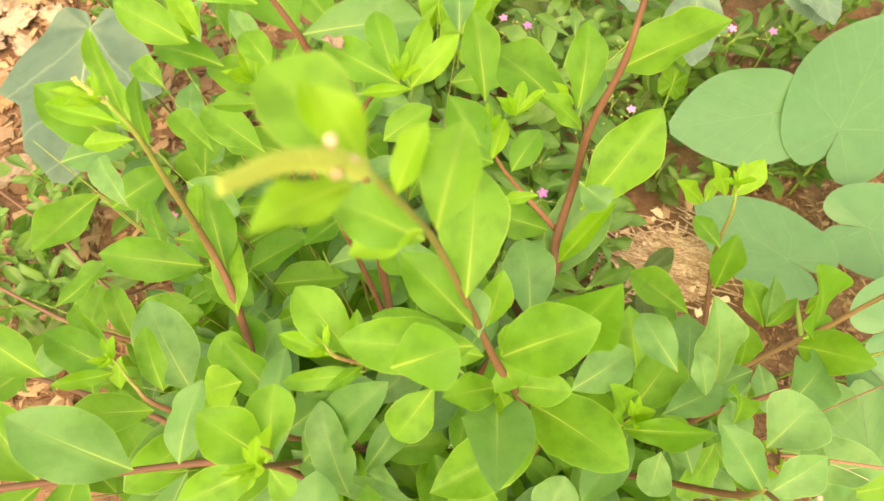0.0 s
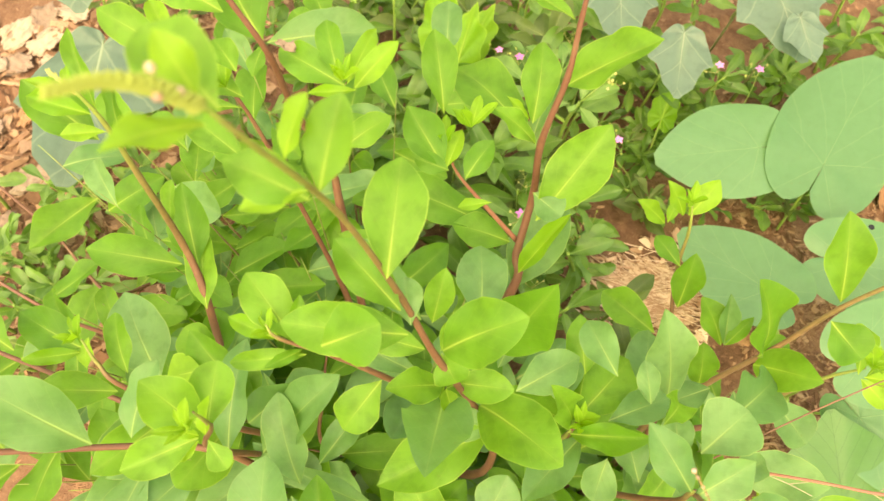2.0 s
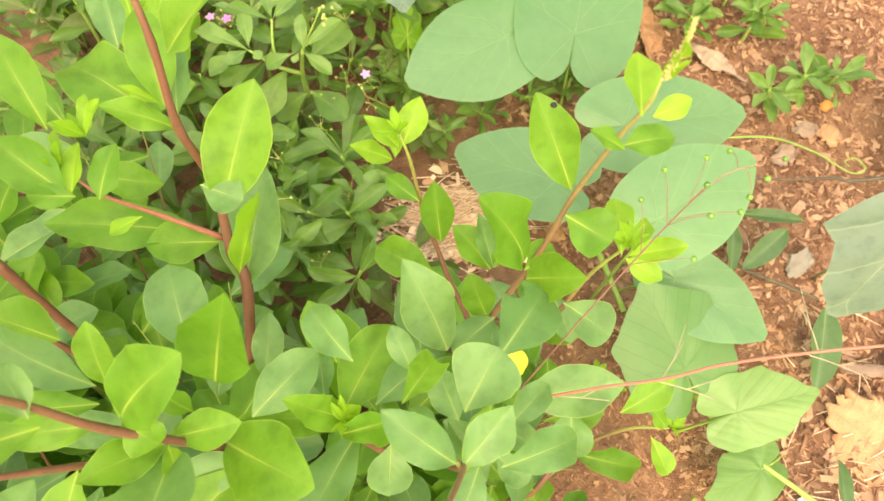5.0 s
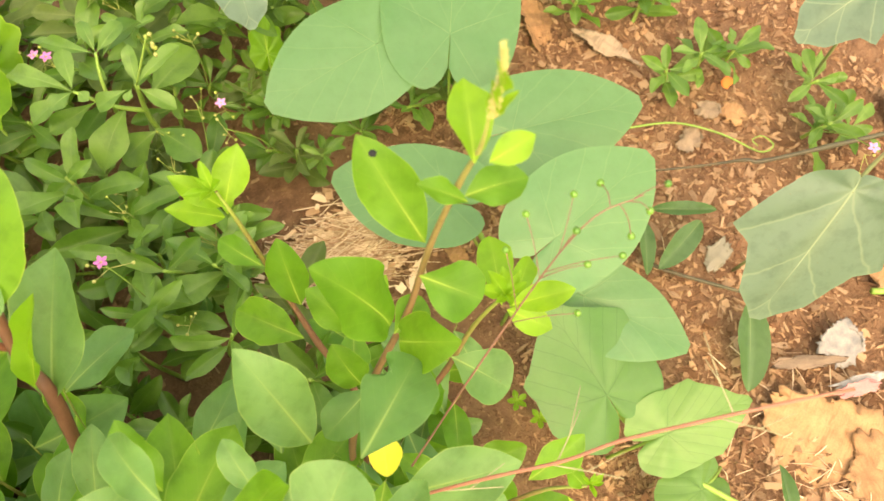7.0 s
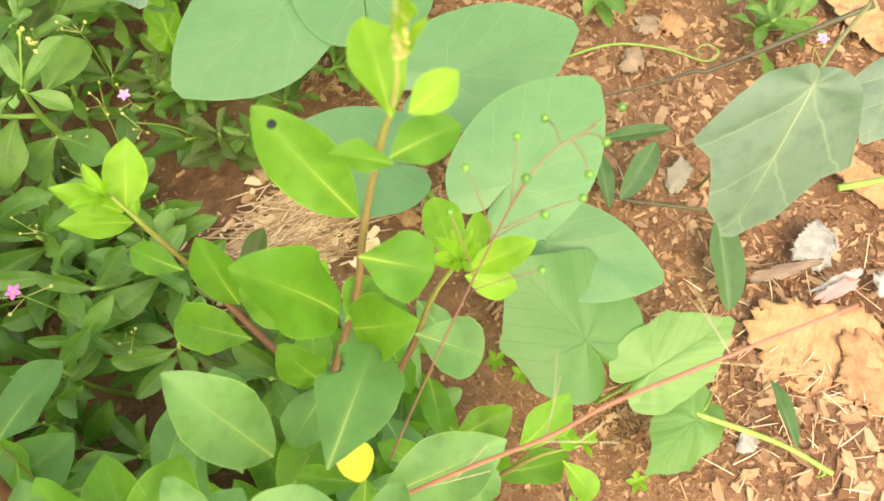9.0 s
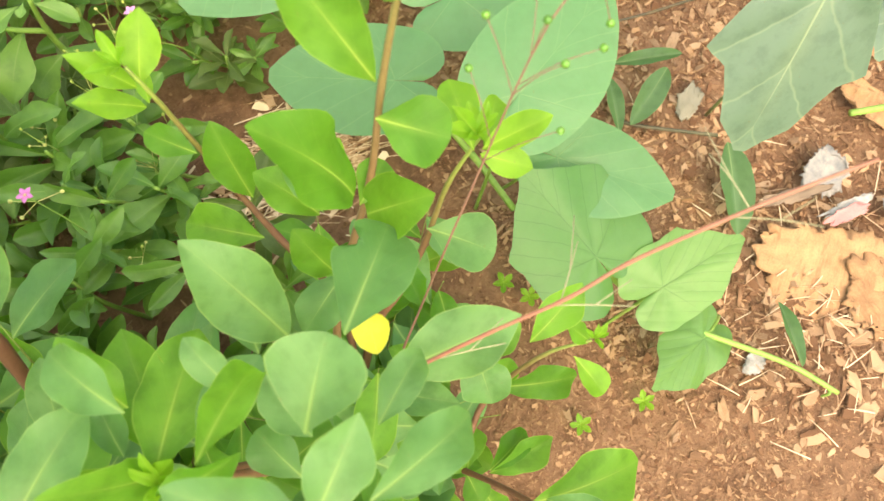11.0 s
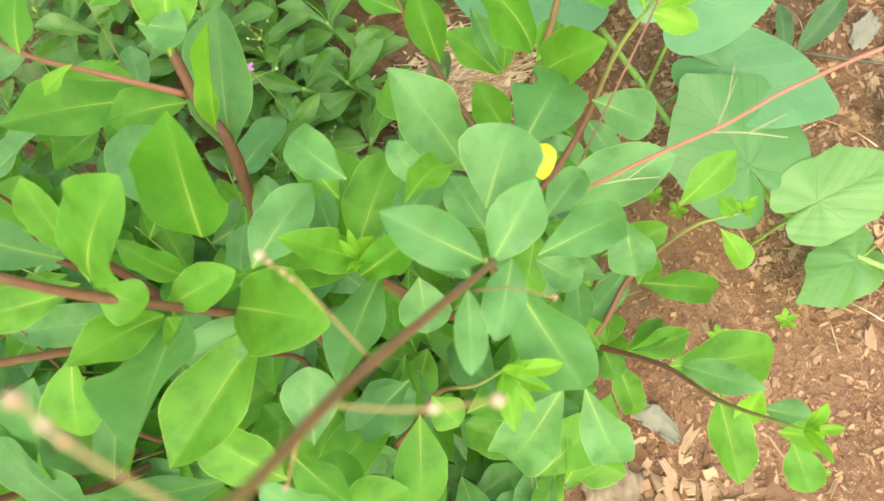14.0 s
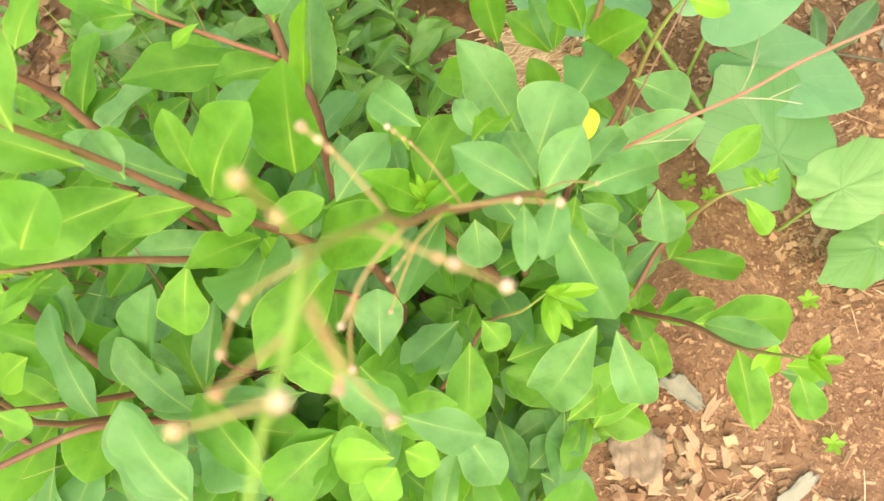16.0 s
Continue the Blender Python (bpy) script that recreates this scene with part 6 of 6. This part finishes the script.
def open_soil():
    return rng.gauss(0.43, 0.12), rng.gauss(-0.02, 0.14)


def chip_bank():
    return rng.gauss(0.25, 0.05), rng.gauss(-0.09, 0.05)


def left_bank():
    return rng.uniform(-0.55, -0.06), rng.uniform(0.22, 0.78)


scatter("soil_crumbs", CHIP_STUFF, 14000, anywhere, (0.002, 0.008), "loose crumbs of soil and rotted wood", "soil")
scatter("soil_crumbs", CHIP_STUFF, 14000, open_soil, (0.0012, 0.006), "fine crumbs of red soil and chips", "soil")
scatter("wood_chips", CHIP_STUFF2, 3500, anywhere, (0.002, 0.011), "weathered wood chips on red soil", "wood chips")


def right_bank():
    return rng.uniform(0.43, 0.90), rng.uniform(-0.02, 0.50)


scatter("soil_crumbs", CHIP_STUFF, 9000, right_bank, (0.002, 0.011), "loose crumbs of bark and red soil", "soil", 0.4)
scatter("wood_chips", CHIP_STUFF2, 6500, right_bank, (0.002, 0.013), "small tan wood chips on red soil", "wood chips", 0.35)
scatter("soil_crumbs", CHIP_STUFF, 2500, left_bank, (0.006, 0.018), "brown crumbs of bark and soil", "soil", 0.4)
scatter("wood_chips", CHIP_STUFF2, 1700, left_bank, (0.01, 0.034), "pale weathered wood chips in a heap", "wood chips", 0.4)


def straw_bed():
    return rng.gauss(STRAW_AT[0], 0.034), rng.gauss(STRAW_AT[1], 0.024)


scatter("straw", STRAW, 800, straw_bed, (0.003, 0.022), "broken straw and pale splinters on red soil", "straw", 0.3)


def straw_patch(count, cx, cy, spread, turn):
    bm = bmesh.new()
    for k in range(count):
        x, y = rng.gauss(cx, spread), rng.gauss(cy, spread * 0.6)
        a = turn + rng.gauss(0, 0.35)
        d = Vector((math.cos(a), math.sin(a), 0)) * rng.uniform(0.007, 0.042)
        p = Vector((x, y, ground_height(x, y) + rng.uniform(0.002, 0.007)))
        tube(bm, [p - d, p + Vector((0, 0, rng.uniform(-0.001, 0.004))), p + d], rng.uniform(0.0003, 0.0009), 0.0003, 4, 2)
    return tagged(new("straw", mesh_of("straw", bm, STRAW)), "flattened patch of dry straw on red soil", "straw", kind="stuff")


straw_patch(260, *(0.348, 0.339), 0.030, -0.35)
straw_patch(30, *(0.422, 0.371), 0.03, -0.5)

# the larger chips, one by one
CHIPS = []
for k in range(10):
    bm = bmesh.new()
    chip(bm, 0, 0, 0, 1, rng.uniform(0.2, 0.6), rng.uniform(0.02, 0.05), 0, (0, 0))
    CHIPS.append(mesh_of("wood_chip", bm, CHIP, False))
for k in range(280):
    if k < 90:
        x, y, s = *chip_bank(), rng.uniform(0.008, 0.025)
    elif k < 150:
        x, y, s = rng.gauss(0.51, 0.05), rng.gauss(0.04, 0.08), rng.uniform(0.005, 0.015)
    elif k < 210:
        x, y, s = rng.gauss(0.65, 0.08), rng.gauss(0.23, 0.09), rng.uniform(0.008, 0.022)
    else:
        x, y, s = rng.uniform(-0.45, -0.10), rng.uniform(0.3, 0.72), rng.uniform(0.015, 0.045)
    ob = part("wood_chip", CHIPS[k % 10], None, ground, "", pose(x, y, ground_height(x, y) + s * 0.06, rng.gauss(0, 14), rng.gauss(0, 14), rng.uniform(0, 360)) @ Matrix.Scale(s, 4))


def litter_edge():
    return rng.gauss(0.575, 0.055), rng.gauss(-0.035, 0.055)


def foot_of_shrub():
    return rng.gauss(0.265, 0.045), rng.gauss(-0.085, 0.045)


scatter("wood_chips", CHIP_STUFF2, 650, litter_edge, (0.005, 0.020), "papery bark flakes round a large dry leaf", "wood chips", 0.3)
scatter("wood_chips", CHIP_STUFF2, 420, foot_of_shrub, (0.005, 0.022), "papery bark flakes at the foot of a shrub", "wood chips", 0.35)
splinters = bmesh.new()
for k in range(150):
    x, y = rng.gauss(0.58, 0.065), rng.gauss(-0.03, 0.06)
    a = rng.uniform(0, 6.28)
    d = Vector((math.cos(a), math.sin(a), 0)) * rng.uniform(0.004, 0.017)
    p = Vector((x, y, ground_height(x, y) + rng.uniform(0.002, 0.006)))
    tube(splinters, [p - d, p + Vector((0, 0, rng.uniform(0, 0.003))), p + d], rng.uniform(0.0003, 0.0007), 0.0003, 4, 2)
tagged(new("straw", mesh_of("straw", splinters, STRAW)), "thin pale splinters strewn on red soil", "straw", kind="stuff")
